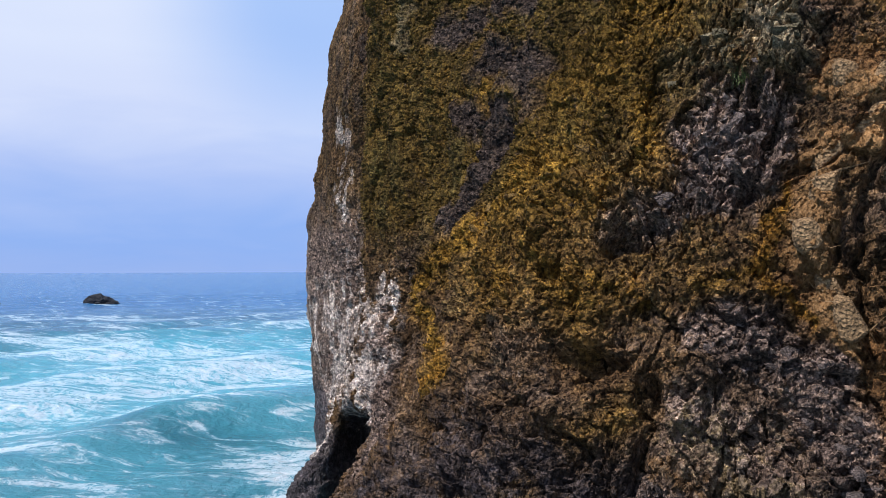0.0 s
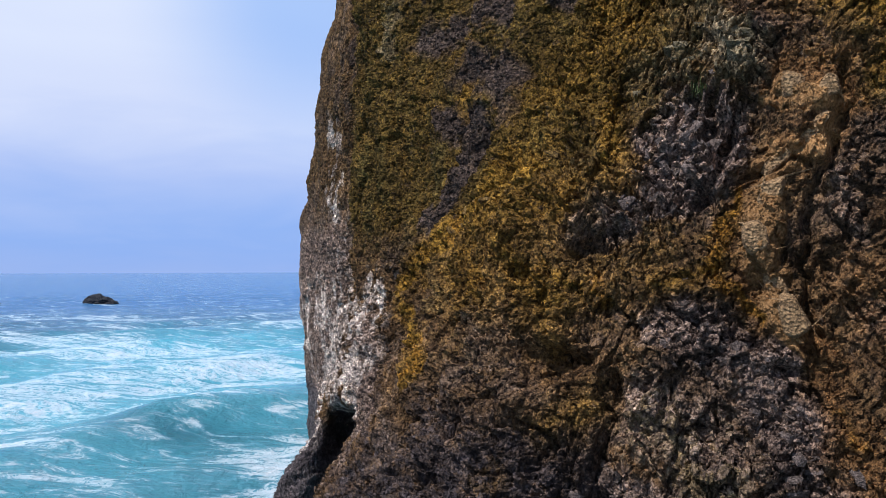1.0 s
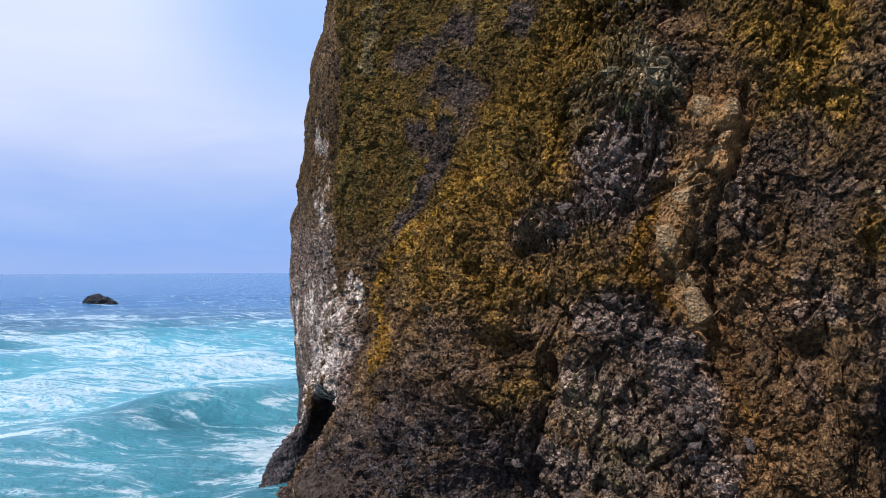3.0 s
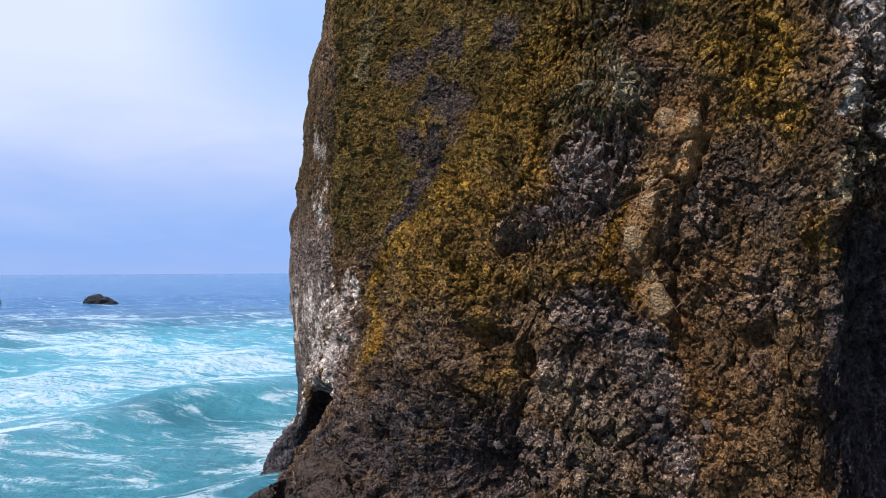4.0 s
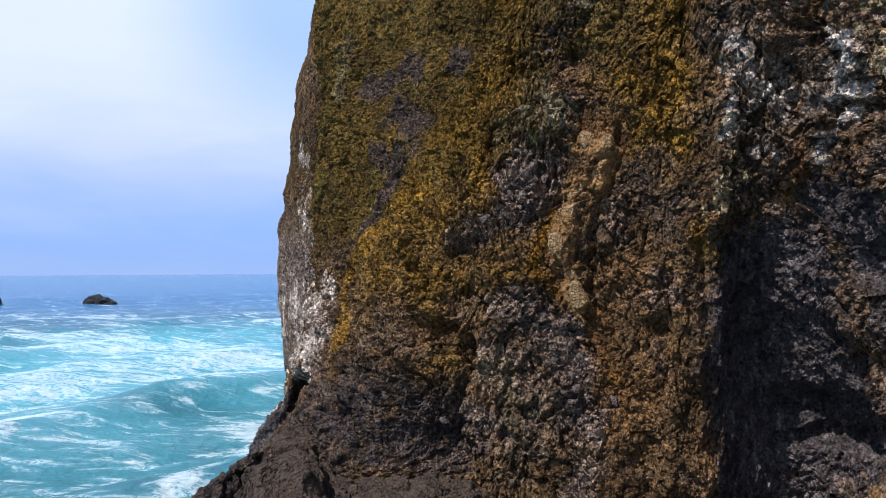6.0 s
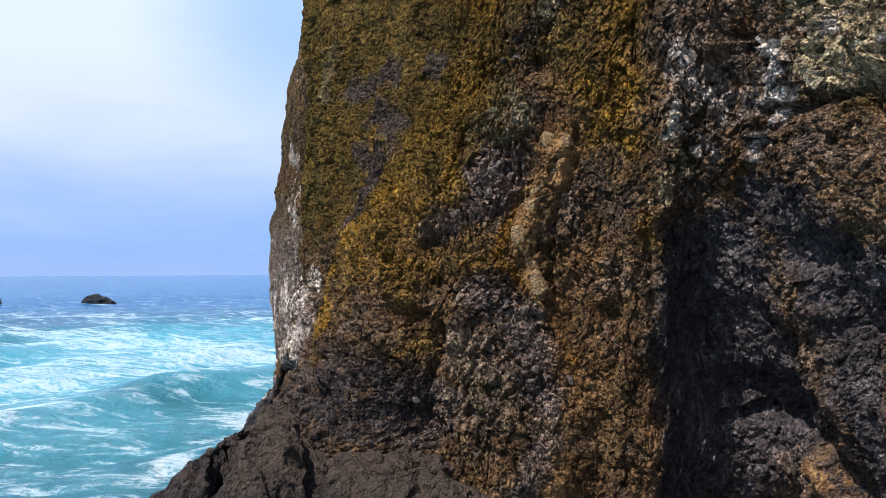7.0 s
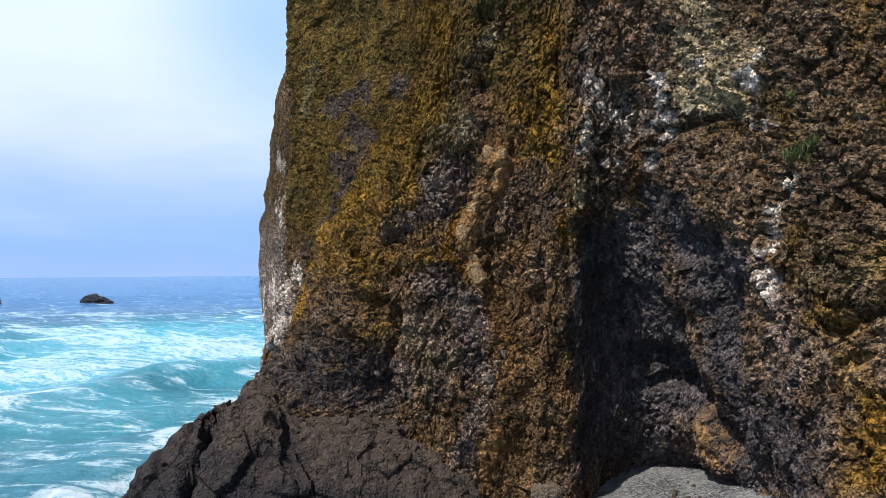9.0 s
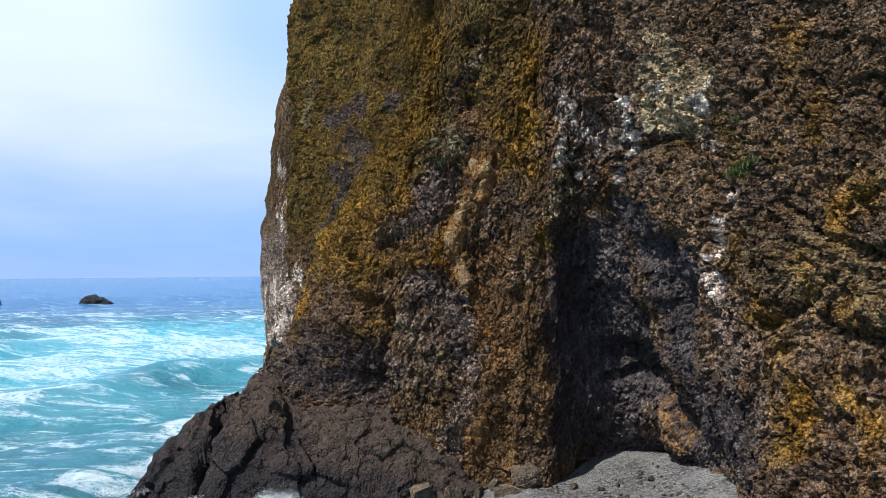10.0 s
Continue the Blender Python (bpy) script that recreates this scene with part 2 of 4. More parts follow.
def sea_water():
    n = Nodes("sea water")
    far, shoal, foam = n.attribute("far"), n.attribute("shoal"), n.attribute("foam")
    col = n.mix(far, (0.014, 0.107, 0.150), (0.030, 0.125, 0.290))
    col = n.mix(n.band(n.math("ADD", shoal, n.band(n.noise(0.05, 4), 0.3, 0.7, -0.25, 0.25)), 0.2, 0.9), col, (0.058, 0.318, 0.412))
    def strands(scale, wide):
        ridge = n.math("ABSOLUTE", n.math("SUBTRACT", n.noise(scale, 5, 0.55, distortion=1.1), 0.5))
        return n.band(ridge, 0.0, wide, 1.0, 0.0)

    web = n.math("MAXIMUM", strands(0.22, 0.05), n.math("MAXIMUM", strands(0.6, 0.06), n.math("MULTIPLY", strands(1.7, 0.08), 0.8)))
    cover = n.math("ADD", n.math("MULTIPLY", foam, 1.15), n.math("MULTIPLY", n.math("SUBTRACT", n.noise(0.34, 10, 0.70, squash=(0.5, 1.4, 1), distortion=0.9), 0.5), 2.7))
    thick = n.band(cover, 0.52, 1.12)
    thin = n.math("MULTIPLY", n.band(cover, 0.14, 0.54, 0.0, 0.9), web)
    white = n.math("MAXIMUM", thick, thin, True)
    milky = n.band(cover, 0.0, 0.7, 0.0, 0.6)
    col = n.mix(milky, col, (0.17, 0.44, 0.57))
    col = n.mix(white, col, (0.62, 0.67, 0.71))
    rough = n.math("MULTIPLY_ADD", white, 0.6)
    rough.node.inputs[2].default_value = 0.14
    normal = n.bump(n.noise(1.1, 9, 0.66, distortion=0.4), 0.5, 0.9)
    normal = n.bump(n.noise(0.16, 5, 0.55), 1.2, 0.5, normal)
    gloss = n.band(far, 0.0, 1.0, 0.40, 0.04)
    return n.done(col, rough, normal, IOR=1.33, **{"Specular IOR Level": gloss})


def spray_white():
    n = Nodes("spray")
    return n.done(n.mix(n.band(n.noise(3.0, 6), 0.35, 0.65), (0.62, 0.68, 0.72), (0.86, 0.88, 0.90)), 0.85, n.bump(n.noise(9.0, 6), 0.08, 0.8))


def grass_green():
    n = Nodes("grass")
    return n.done(n.mix(n.random(), (0.050, 0.072, 0.015), (0.105, 0.125, 0.028)), 0.7)


ROCK = cliff_rock()
LEDGE = ledge_rock()
SLATE = plain_rock("slate block", (0.060, 0.048, 0.044), (0.190, 0.152, 0.138), own=0.45)
OLIVE = plain_rock("olive grey block", (0.110, 0.092, 0.052), (0.270, 0.225, 0.135), own=0.25)
TAN = plain_rock("tan block", (0.190, 0.118, 0.056), (0.400, 0.265, 0.140), own=0.15)
PALE = plain_rock("whitened block", (0.22, 0.182, 0.115), (0.52, 0.445, 0.31), scale=3.0, own=0.3)
OCHRE = plain_rock("ochre block", (0.120, 0.070, 0.020), (0.300, 0.180, 0.045), own=0.25)
BROWN = plain_rock("brown rock", (0.060, 0.046, 0.034), (0.160, 0.122, 0.085))
OFFSHORE = plain_rock("offshore rock", (0.011, 0.013, 0.017), (0.028, 0.031, 0.036), scale=0.8, own=0.05)
SHINGLE, WATER, SPRAY, GRASS = shingle(), sea_water(), spray_white(), grass_green()

# ---- noise and the form of the cliff ----
def mixed(ix, iy, iz, seed):
    """A well mixed 32-bit number for each cell of a grid."""
    with np.errstate(over="ignore"):
        h = ix.astype(np.uint32) * np.uint32(374761393) + iy.astype(np.uint32) * np.uint32(668265263)
        h += iz.astype(np.uint32) * np.uint32(2246822519) + np.uint32((seed * 3266489917) % 4294967296)
        h = (h ^ (h >> np.uint32(13))) * np.uint32(1274126177)
        h = (h ^ (h >> np.uint32(16))) * np.uint32(2654435761)
        return h ^ (h >> np.uint32(15))


def smooth_noise(p, seed):
    """Value noise from -1 to 1."""
    c = np.floor(p).astype(np.int64)
    f = p - c
    f = f * f * (3 - 2 * f)
    out = np.zeros(len(p))
    for dx in (0, 1):
        wx = f[:, 0] if dx else 1 - f[:, 0]
        for dy in (0, 1):
            wy = f[:, 1] if dy else 1 - f[:, 1]
            for dz in (0, 1):
                wz = f[:, 2] if dz else 1 - f[:, 2]
                out += wx * wy * wz * (mixed(c[:, 0] + dx, c[:, 1] + dy, c[:, 2] + dz, seed) / 2147483648.0 - 1)
    return out


def layered(p, seed, octaves=4, gain=0.5):
    out, amp = np.zeros(len(p)), 1.0
    for k in range(octaves):
        out += amp * smooth_noise(p * 2.03 ** k + 17.3 * k, seed + k)
        amp *= gain
    return out


def broken(p, seed, tilt=1.0):
    """Broken rock: every cell is a tilted facet of its own height. Returns the relief and the depth of the joints."""
    c = np.floor(p).astype(np.int64)
    best, second = np.full(len(p), 9.0), np.full(len(p), 9.0)
    relief = np.zeros(len(p))
    for dx in (-1, 0, 1):
        for dy in (-1, 0, 1):
            for dz in (-1, 0, 1):
                cx, cy, cz = c[:, 0] + dx, c[:, 1] + dy, c[:, 2] + dz
                h = mixed(cx, cy, cz, seed)
                ox, oy, oz = (h & 1023) / 1023.0, ((h >> 10) & 1023) / 1023.0, ((h >> 20) & 1023) / 1023.0
                vx, vy, vz = p[:, 0] - cx - ox, p[:, 1] - cy - oy, p[:, 2] - cz - oz
                d = vx * vx + vy * vy + vz * vz
                g = (h * np.uint32(2654435761)) ^ (h >> np.uint32(7))
                face = (g & 255) / 255.0 - 0.5 + tilt * (
                    vx * (((g >> 8) & 255) / 127.5 - 1) + vy * (((g >> 16) & 255) / 127.5 - 1) + vz * (((g >> 24) & 255) / 127.5 - 1))
                near = d < best
                second = np.where(near, best, np.minimum(second, d))
                relief = np.where(near, face, relief)
                best = np.where(near, d, best)
    return relief, np.sqrt(second) - np.sqrt(best)


# the face's plan 12 m above the sea, walked from behind the nose, with the flare of the foot and the lean of the upper part there
PLAN = [
    (24, 86), (8, 80), (-5, 71), (-11.2, 62), (-11.4, 54), (-9.6, 48.7), (-5.9, 42.5), (-3.7, 36), (-0.2, 29.5), (0.9, 24.4), (2.5, 21.2), (5.4, 19.6),
    (7.7, 18.3), (10.3, 17.7), (12.5, 16.6), (14.1, 14.5), (16.5, 15.9), (18.1, 14.5), (18.6, 11.9), (19.1, 8.9), (20.1, 6.4), (20.9, 3.9), (21.6, 1.5), (22.6, -5),
    (24.5, -15), (28, -30), (34, -46)]
FLARE = [
    2, 2, 2, 0, -0.6, -0.4, 1.2, 3.2, 5.7, 7.1, 6.3, 1.7, 2.8, 4.2, 2, 0.5, -3.1, -5, -3.8, -3.4, -0.8, 0.5, 0, 0, 0, 0, 0]
LEAN = [
    2, 3, 3, 2.8, 2.8, 2.4, 1.7, 0.5, 3, 4.5, 7.1, 6.5, 4.6, 1.9, 1.4, 1.1, -1.6, -1.1, -1.3, 2, 1, 2.1, 2.4, 2.3, 2.3, 2.3, 2.3]
STEP = 0.02


def plan_curve():
    p = np.c_[np.array(PLAN, float), FLARE, LEAN]
    d = np.r_[0, np.cumsum(np.linalg.norm(np.diff(p[:, :2], axis=0), axis=1))]
    m = np.zeros_like(p)
    m[1:-1] = (p[2:] - p[:-2]) / (d[2:] - d[:-2])[:, None]
    m[0], m[-1] = (p[1] - p[0]) / d[1], (p[-1] - p[-2]) / (d[-1] - d[-2])
    u = np.arange(0, d[-1], STEP)
    k = np.clip(np.searchsorted(d, u, side="right") - 1, 0, len(p) - 2)
    h = (d[k + 1] - d[k])[:, None]
    t = (u - d[k])[:, None] / h
    c = (2 * t**3 - 3 * t**2 + 1) * p[k] + (t**3 - 2 * t**2 + t) * h * m[k] + (3 * t**2 - 2 * t**3) * p[k + 1] + (t**3 - t**2) * h * m[k + 1]
    w = np.hanning(601)
    w /= w.sum()
    along = np.gradient(c[:, :2], axis=0)
    out = np.c_[along[:, 1], -along[:, 0]]
    out = np.stack([np.convolve(np.pad(out[:, i], 300, mode="edge"), w, mode="valid") for i in (0, 1)], 1)
    return c, out / np.linalg.norm(out, axis=1)[:, None]


CURVE, OUTWARD = plan_curve()
LENGTH = (len(CURVE) - 1) * STEP


def lookup(s):
    k = np.clip(s / STEP, 0, len(CURVE) - 1.001)
    i = k.astype(int)
    f = (k - i)[:, None]
    return CURVE[i] * (1 - f) + CURVE[i + 1] * f, OUTWARD[i] * (1 - f) + OUTWARD[i + 1] * f


def hump(s, z, s0, z0, ws, wz, lean=0.0, power=2.0):
    """A soft swelling, 1 in its middle: half widths along the face and up it, turned by lean degrees."""
    a = radians(lean)
    u, v = s - s0, z - z0
    u, v = u * math.cos(a) + v * math.sin(a), v * math.cos(a) - u * math.sin(a)
    return np.exp(-((np.abs(u / ws)) ** power + (np.abs(v / wz)) ** power))


def base_form(s, z):
    """Points of the smooth cliff at s metres along the plan and z metres up, with the outward direction."""
    c, out = lookup(s)
    low, high = np.maximum(0, (12 - z) / 12) ** 1.2, np.maximum(0, (np.minimum(z, 21) - 12) / 12) ** 1.2 + np.maximum(0, z - 21) * 0.042
    off = c[:, 2] * low - c[:, 3] * high
    # the face tilts up where foot and top fall back
    up = 0.1 * (c[:, 2] * np.clip((12 - z) / 12, 0, 1.2) ** 0.2 * (z < 12) + c[:, 3] * np.clip((z - 12) / 12, 0, 0.75) ** 0.2 * (z >= 12) * (z < 21))
    size = np.sqrt(1 + up * up)
    return c[:, :2] + out * off[:, None], np.c_[out, up] / size[:, None]

# ---- the cliff ----
def stroke(s, z, points, soft=0.6):
    """How near to a line of (s, z, half width) the points lie: 1 on it, 0 well off it."""
    best = np.zeros(len(s))
    for (s0, z0, w0), (s1, z1, w1) in zip(points[:-1], points[1:]):
        ds, dz = s1 - s0, z1 - z0
        t = np.clip(((s - s0) * ds + (z - z0) * dz) / (ds * ds + dz * dz + 1e-9), 0, 1)
        d = np.hypot(s - s0 - t * ds, z - z0 - t * dz) / (w0 + t * (w1 - w0))
        best = np.maximum(best, np.clip((1 + soft - d) / (2 * soft), 0, 1))
    return best


def features(s):
    """The scale along the face by which its features are set out; it lags a little past the alcove."""
    t = np.clip((s - 102.5) / 4.5, 0, 1)
    return s - 1.2 * t * t * (3 - 2 * t)


def zones(s, z, p):
    """What covers the rock where: lichen, rust, droppings of sea birds, fresh grey breaks, seepage, and some painted
    shade.
    """
    s = features(s) + 0.35 * smooth_noise(p * 0.8, 71) + 0.25 * smooth_noise(p * 2.6, 72)
    z = z + 0.45 * smooth_noise(p * 0.8, 73) + 0.25 * smooth_noise(p * 2.6, 74)
    m = {}

    def lay(name, by, points, soft=0.6):
        m[name] = np.maximum(m.get(name, 0.0), by * stroke(s, z, points, soft))

    for name in ("bare_shade", "hollow", "tan", "olive", "cream", "pale", "wet_shade"):
        m[name] = np.zeros(len(s))
    # dark bare rock between the lichens
    lay("bare_shade", 0.8, [(76.1, 23.8, 0.74), (78.3, 23.1, 0.7)])
    lay("bare_shade", 0.9, [(79.8, 21.4, 0.92), (83.6, 19.9, 0.81), (83.9, 18.9, 0.8)])
    lay("bare_shade", 1.0, [(78.8, 19.2, 0.56), (82.1, 18.3, 0.68), (81.8, 17.0, 0.74), (81.3, 15.3, 0.91), (78.5, 14.5, 0.68)])
    lay("bare_shade", 0.8, [(79.5, 24.2, 0.77), (82.6, 22.9, 0.7)])
    lay("bare_shade", 0.8, [(85.4, 23.3, 0.53), (86.3, 23.0, 0.53)])
    lay("bare_shade", 0.6, [(63.0, 27.2, 0.81), (65.3, 24.6, 0.76)])
    lay("bare_shade", 0.7, [(95.3, 21.2, 0.55), (96.0, 19.4, 0.52), (95.6, 18.6, 0.52)])
    # pale lichen
    lay("olive", 0.55, [(74.3, 26.9, 0.56), (73.8, 25.3, 0.78), (73.7, 23.7, 0.56)])
    lay("olive", 0.9, [(95.1, 19.4, 0.46), (94.9, 18.5, 0.58), (94.5, 18.3, 0.38)], 0.5)
    lay("olive", 0.6, [(93.0, 19.3, 0.91), (91.7, 19.0, 0.67)], 0.9)
    lay("olive", 0.55, [(92.5, 21.3, 0.73), (94.5, 20.4, 0.57)], 0.9)
    lay("olive", 0.5, [(89.6, 15.9, 0.51), (90.6, 15.5, 0.45)])
    lay("olive", 0.45, [(93.9, 7.7, 0.51), (94.6, 6.4, 0.56)], 0.9)
    lay("olive", 0.5, [(78.7, 12.6, 0.61), (83.3, 11.9, 0.58), (84.7, 10.6, 0.35)], 0.9)
    # ochre and orange lichen
    lay("ochre", 0.95, [(83.8, 14.1, 0.57), (85.0, 14.7, 0.55), (85.6, 16.3, 0.76), (87.9, 15.7, 0.57)], 0.8)
    lay("ochre", 1.0, [(83.8, 13.5, 0.68), (78.6, 12.9, 0.86), (76.9, 11.9, 0.64), (78.2, 10.5, 0.55), (83.9, 9.8, 0.41), (84.8, 8.9, 0.54), (84.6, 8.4, 0.2)], 0.7)
    lay("ochre", 0.55, [(86.3, 14.0, 0.97), (87.9, 14.2, 0.93), (89.2, 14.5, 0.78), (90.5, 14.8, 0.57)], 1.0)
    lay("ochre", 0.7, [(86.3, 12.3, 0.57), (86.5, 11.8, 0.52)])
    lay("ochre", 0.75, [(90.5, 18.3, 0.39), (90.7, 17.1, 0.47), (90.9, 16.2, 0.5)], 0.8)
    lay("ochre", 0.7, [(88.7, 21.8, 0.69), (90.9, 21.1, 0.51)], 0.9)
    lay("ochre", 0.5, [(79.7, 20.1, 0.49), (79.9, 19.5, 0.42)])
    lay("ochre", 0.5, [(84.6, 19.2, 0.48), (85.8, 18.3, 0.41)])
    lay("ochre", 0.7, [(89.4, 11.3, 0.66), (87.4, 12.8, 0.7), (90.3, 11.7, 0.52)], 1.0)
    lay("ochre", 0.5, [(89.7, 8.0, 0.5), (90.7, 8.4, 0.5)], 1.0)
    lay("ochre", 0.5, [(88.3, 6.9, 0.39), (88.4, 5.9, 0.38)], 1.0)
    lay("ochre", 0.8, [(97.8, 20.0, 0.59), (98.8, 19.1, 0.76), (99.1, 18.1, 0.67)], 0.9)
    lay("ochre", 0.8, [(100.0, 17.5, 0.44), (100.4, 16.9, 0.5)], 0.9)
    lay("ochre", 0.6, [(94.2, 12.8, 0.36), (93.0, 12.4, 0.49)], 1.0)
    lay("orange", 0.7, [(84.2, 9.9, 0.23), (84.8, 9.1, 0.34), (84.0, 8.5, 0.2)])
    lay("orange", 0.62, [(90.9, 12.0, 0.3), (90.9, 11.4, 0.26)])
    lay("orange", 0.8, [(95.0, 14.7, 0.2), (94.8, 13.8, 0.24), (94.2, 12.8, 0.18), (94.9, 11.8, 0.2), (95.7, 11.0, 0.17)])
    lay("orange", 0.5, [(97.2, 8.9, 0.26), (97.7, 7.9, 0.29)], 0.9)
    lay("orange", 0.5, [(83.9, 14.3, 0.31), (84.2, 13.7, 0.36)])
    lay("ochre", 0.62, [(84.8, 12.6, 1.4), (86.6, 14.2, 1.5), (89.0, 14.4, 1.3), (90.8, 15.4, 0.8)], 1.0)
    lay("ochre", 0.42, [(86.4, 11.8, 1.2), (89.0, 12.0, 1.4), (92.0, 12.6, 1.1)], 1.0)
    lay("ochre", 0.50, [(86.4, 18.6, 1.6), (88.8, 19.8, 1.8), (91.6, 22.0, 1.6)], 1.0)
    lay("ochre", 0.26, [(97.4, 21.6, 1.4), (99.2, 19.0, 1.4), (100.4, 16.4, 0.8)], 1.0)
    lay("rust", 0.30, [(91.2, 9.6, 1.0), (88.6, 10.2, 1.2), (92.4, 11.8, 1.0)], 1.0)
    # painted shade: a dark wash in place of deeper hollows here
    lay("bare_shade", 0.75, [(87.0, 7.4, 1.4), (89.6, 6.6, 1.4), (91.0, 8.0, 1.0)], 1.0)
    lay("rust", 0.30, [(98.2, 14.0, 0.8), (98.8, 12.0, 1.0), (99.0, 10.4, 1.0)], 1.0)
    # darker tone where the face nears the alcove
    lay("bare_shade", 0.6, [(98.4, 16.0, 0.8), (99.6, 14.0, 1.0), (100.7, 15.6, 0.8)], 1.0)
    # rust stained rib, its pale slabs and the stain below
    lay("rust", 1.0, [(96.4, 18.4, 0.61), (97.3, 18.1, 0.56), (98.0, 17.1, 0.39)], 0.9)
    lay("rust", 0.9, [(97.1, 16.6, 0.47), (96.4, 15.6, 0.47), (95.3, 14.8, 0.44), (95.0, 13.2, 0.53), (95.5, 11.7, 0.51), (96.5, 10.6, 0.42)], 0.9)
    lay("rust", 0.75, [(96.8, 11.1, 0.35), (96.7, 9.6, 0.49), (97.2, 8.6, 0.52), (97.7, 7.5, 0.66), (98.0, 6.3, 0.58)], 0.9)
    lay("rust", 0.5, [(97.8, 12.2, 0.88), (98.1, 11.1, 0.65)], 1.0)
    lay("rust", 0.45, [(95.0, 21.0, 0.88), (96.5, 19.7, 0.82)], 1.0)
    lay("tan", 1.0, [(96.2, 17.7, 0.33), (96.9, 17.4, 0.48), (97.4, 17.3, 0.32)], 0.4)
    lay("tan", 0.95, [(97.2, 16.7, 0.24), (96.7, 15.9, 0.31), (95.9, 15.6, 0.24), (95.4, 15.5, 0.12)], 0.4)
    lay("tan", 0.95, [(96.2, 15.3, 0.36), (95.6, 14.1, 0.47), (95.3, 13.1, 0.46), (95.3, 12.7, 0.35)], 0.4)
    lay("tan", 1.0, [(95.7, 12.3, 0.27), (96.1, 11.3, 0.46), (96.2, 10.5, 0.34), (96.2, 10.0, 0.15)], 0.4)
    # fresh grey breaks
    lay("slate", 1.0, [(92.3, 16.5, 0.58), (93.4, 17.7, 0.89), (94.5, 16.6, 0.92), (93.4, 15.2, 1.06), (92.2, 14.6, 0.66), (90.3, 13.8, 0.59)], 0.7)
    lay("slate", 0.6, [(89.4, 17.7, 0.44), (89.2, 17.1, 0.44)], 0.8)
    lay("slate", 0.85, [(92.6, 10.9, 0.5), (93.5, 11.0, 0.81), (94.7, 10.3, 0.81), (95.6, 9.7, 0.65)], 0.8)
    lay("slate", 0.9, [(95.5, 9.0, 0.96), (96.2, 7.9, 0.85), (96.5, 6.9, 0.92), (97.2, 6.3, 0.47)], 0.8)
    lay("slate", 0.5, [(93.7, 8.4, 0.8), (94.8, 8.1, 0.77)], 1.0)
    lay("slate", 0.75, [(91.0, 6.3, 0.84), (92.3, 6.0, 0.94), (93.4, 5.9, 0.77)], 0.9)
    lay("slate", 0.5, [(86.5, 11.1, 0.42), (87.6, 10.3, 0.54), (88.9, 10.8, 0.44)], 0.9)
    lay("slate", 0.6, [(99.2, 9.6, 0.4), (99.3, 8.4, 0.4)], 0.7)
    lay("slate", 0.6, [(99.2, 12.0, 0.36), (100.1, 11.2, 0.35), (98.1, 11.2, 0.57)], 0.9)
    lay("slate", 0.5, [(97.6, 15.4, 0.38), (97.8, 14.0, 0.34), (98.0, 13.2, 0.27)], 0.9)
    lay("slate", 0.9, [(93.6, 22.0, 0.61), (91.4, 22.7, 0.61)], 0.8)
    lay("slate", 0.9, [(94.1, 23.0, 0.75), (95.3, 23.1, 0.66), (92.8, 21.7, 0.53)], 0.7)
    lay("slate", 0.6, [(96.0, 24.9, 0.72), (96.9, 24.2, 0.63)], 0.7)
    lay("slate", 0.75, [(96.7, 4.9, 0.77), (96.5, 3.3, 0.81), (96.4, 1.8, 0.88)], 0.8)
    lay("slate", 0.6, [(91.1, 6.3, 0.9), (90.5, 4.6, 0.85), (92.3, 5.3, 0.81)], 0.9)
    lay("slate", 0.55, [(102.8, 22.7, 0.69), (102.0, 20.9, 0.63), (104.7, 21.7, 0.74)], 0.9)
    lay("slate", 0.6, [(104.6, 17.8, 0.74), (104.2, 18.9, 0.61)], 0.9)
    lay("slate", 0.8, [(112.7, 11.9, 0.34), (113.0, 10.3, 0.43), (113.0, 9.0, 0.43), (113.8, 8.1, 0.46), (113.2, 6.4, 0.47)], 0.7)
    lay("slate", 0.6, [(115.3, 6.8, 0.86), (115.1, 5.3, 0.87), (113.4, 5.4, 0.93)], 0.9)
    lay("slate", 0.55, [(107.2, 10.8, 0.87), (107.9, 10.0, 0.68)], 0.9)
    lay("slate", 0.5, [(104.5, 4.4, 1.31), (107.6, 2.9, 1.15), (112.5, 4.3, 0.72)], 0.9)
    lay("slate", 0.45, [(115.3, 17.4, 0.88), (116.2, 16.5, 0.85)], 1.0)
    # grooved dark hollows
    lay("hollow", 0.7, [(89.0, 9.9, 0.58), (90.2, 10.2, 0.52), (90.5, 9.9, 0.31)], 0.8)
    lay("hollow", 0.6, [(86.9, 9.3, 0.46), (88.0, 9.3, 0.53)], 0.9)
    lay("hollow", 0.8, [(89.0, 5.9, 0.62), (89.5, 6.1, 0.63), (89.7, 7.2, 0.39)], 0.8)
    lay("hollow", 0.7, [(95.6, 16.8, 0.37), (95.4, 15.9, 0.37)], 0.7)
    lay("hollow", 0.7, [(99.6, 10.2, 0.43), (100.0, 10.0, 0.41), (99.8, 8.7, 0.35), (99.5, 7.9, 0.46)], 0.8)
    lay("hollow", 0.6, [(83.2, 7.7, 0.47), (85.6, 8.1, 0.52), (86.7, 8.5, 0.41)], 0.9)
    # whitened rock
    lay("pale", 0.9, [(102.9, 20.6, 0.37), (103.6, 20.4, 0.34)], 0.7)
    lay("pale", 0.7, [(104.1, 19.1, 0.31), (103.9, 19.0, 0.25)], 0.7)
    lay("pale", 0.8, [(102.7, 18.5, 0.25), (102.9, 17.6, 0.28), (102.3, 16.9, 0.31)], 0.7)
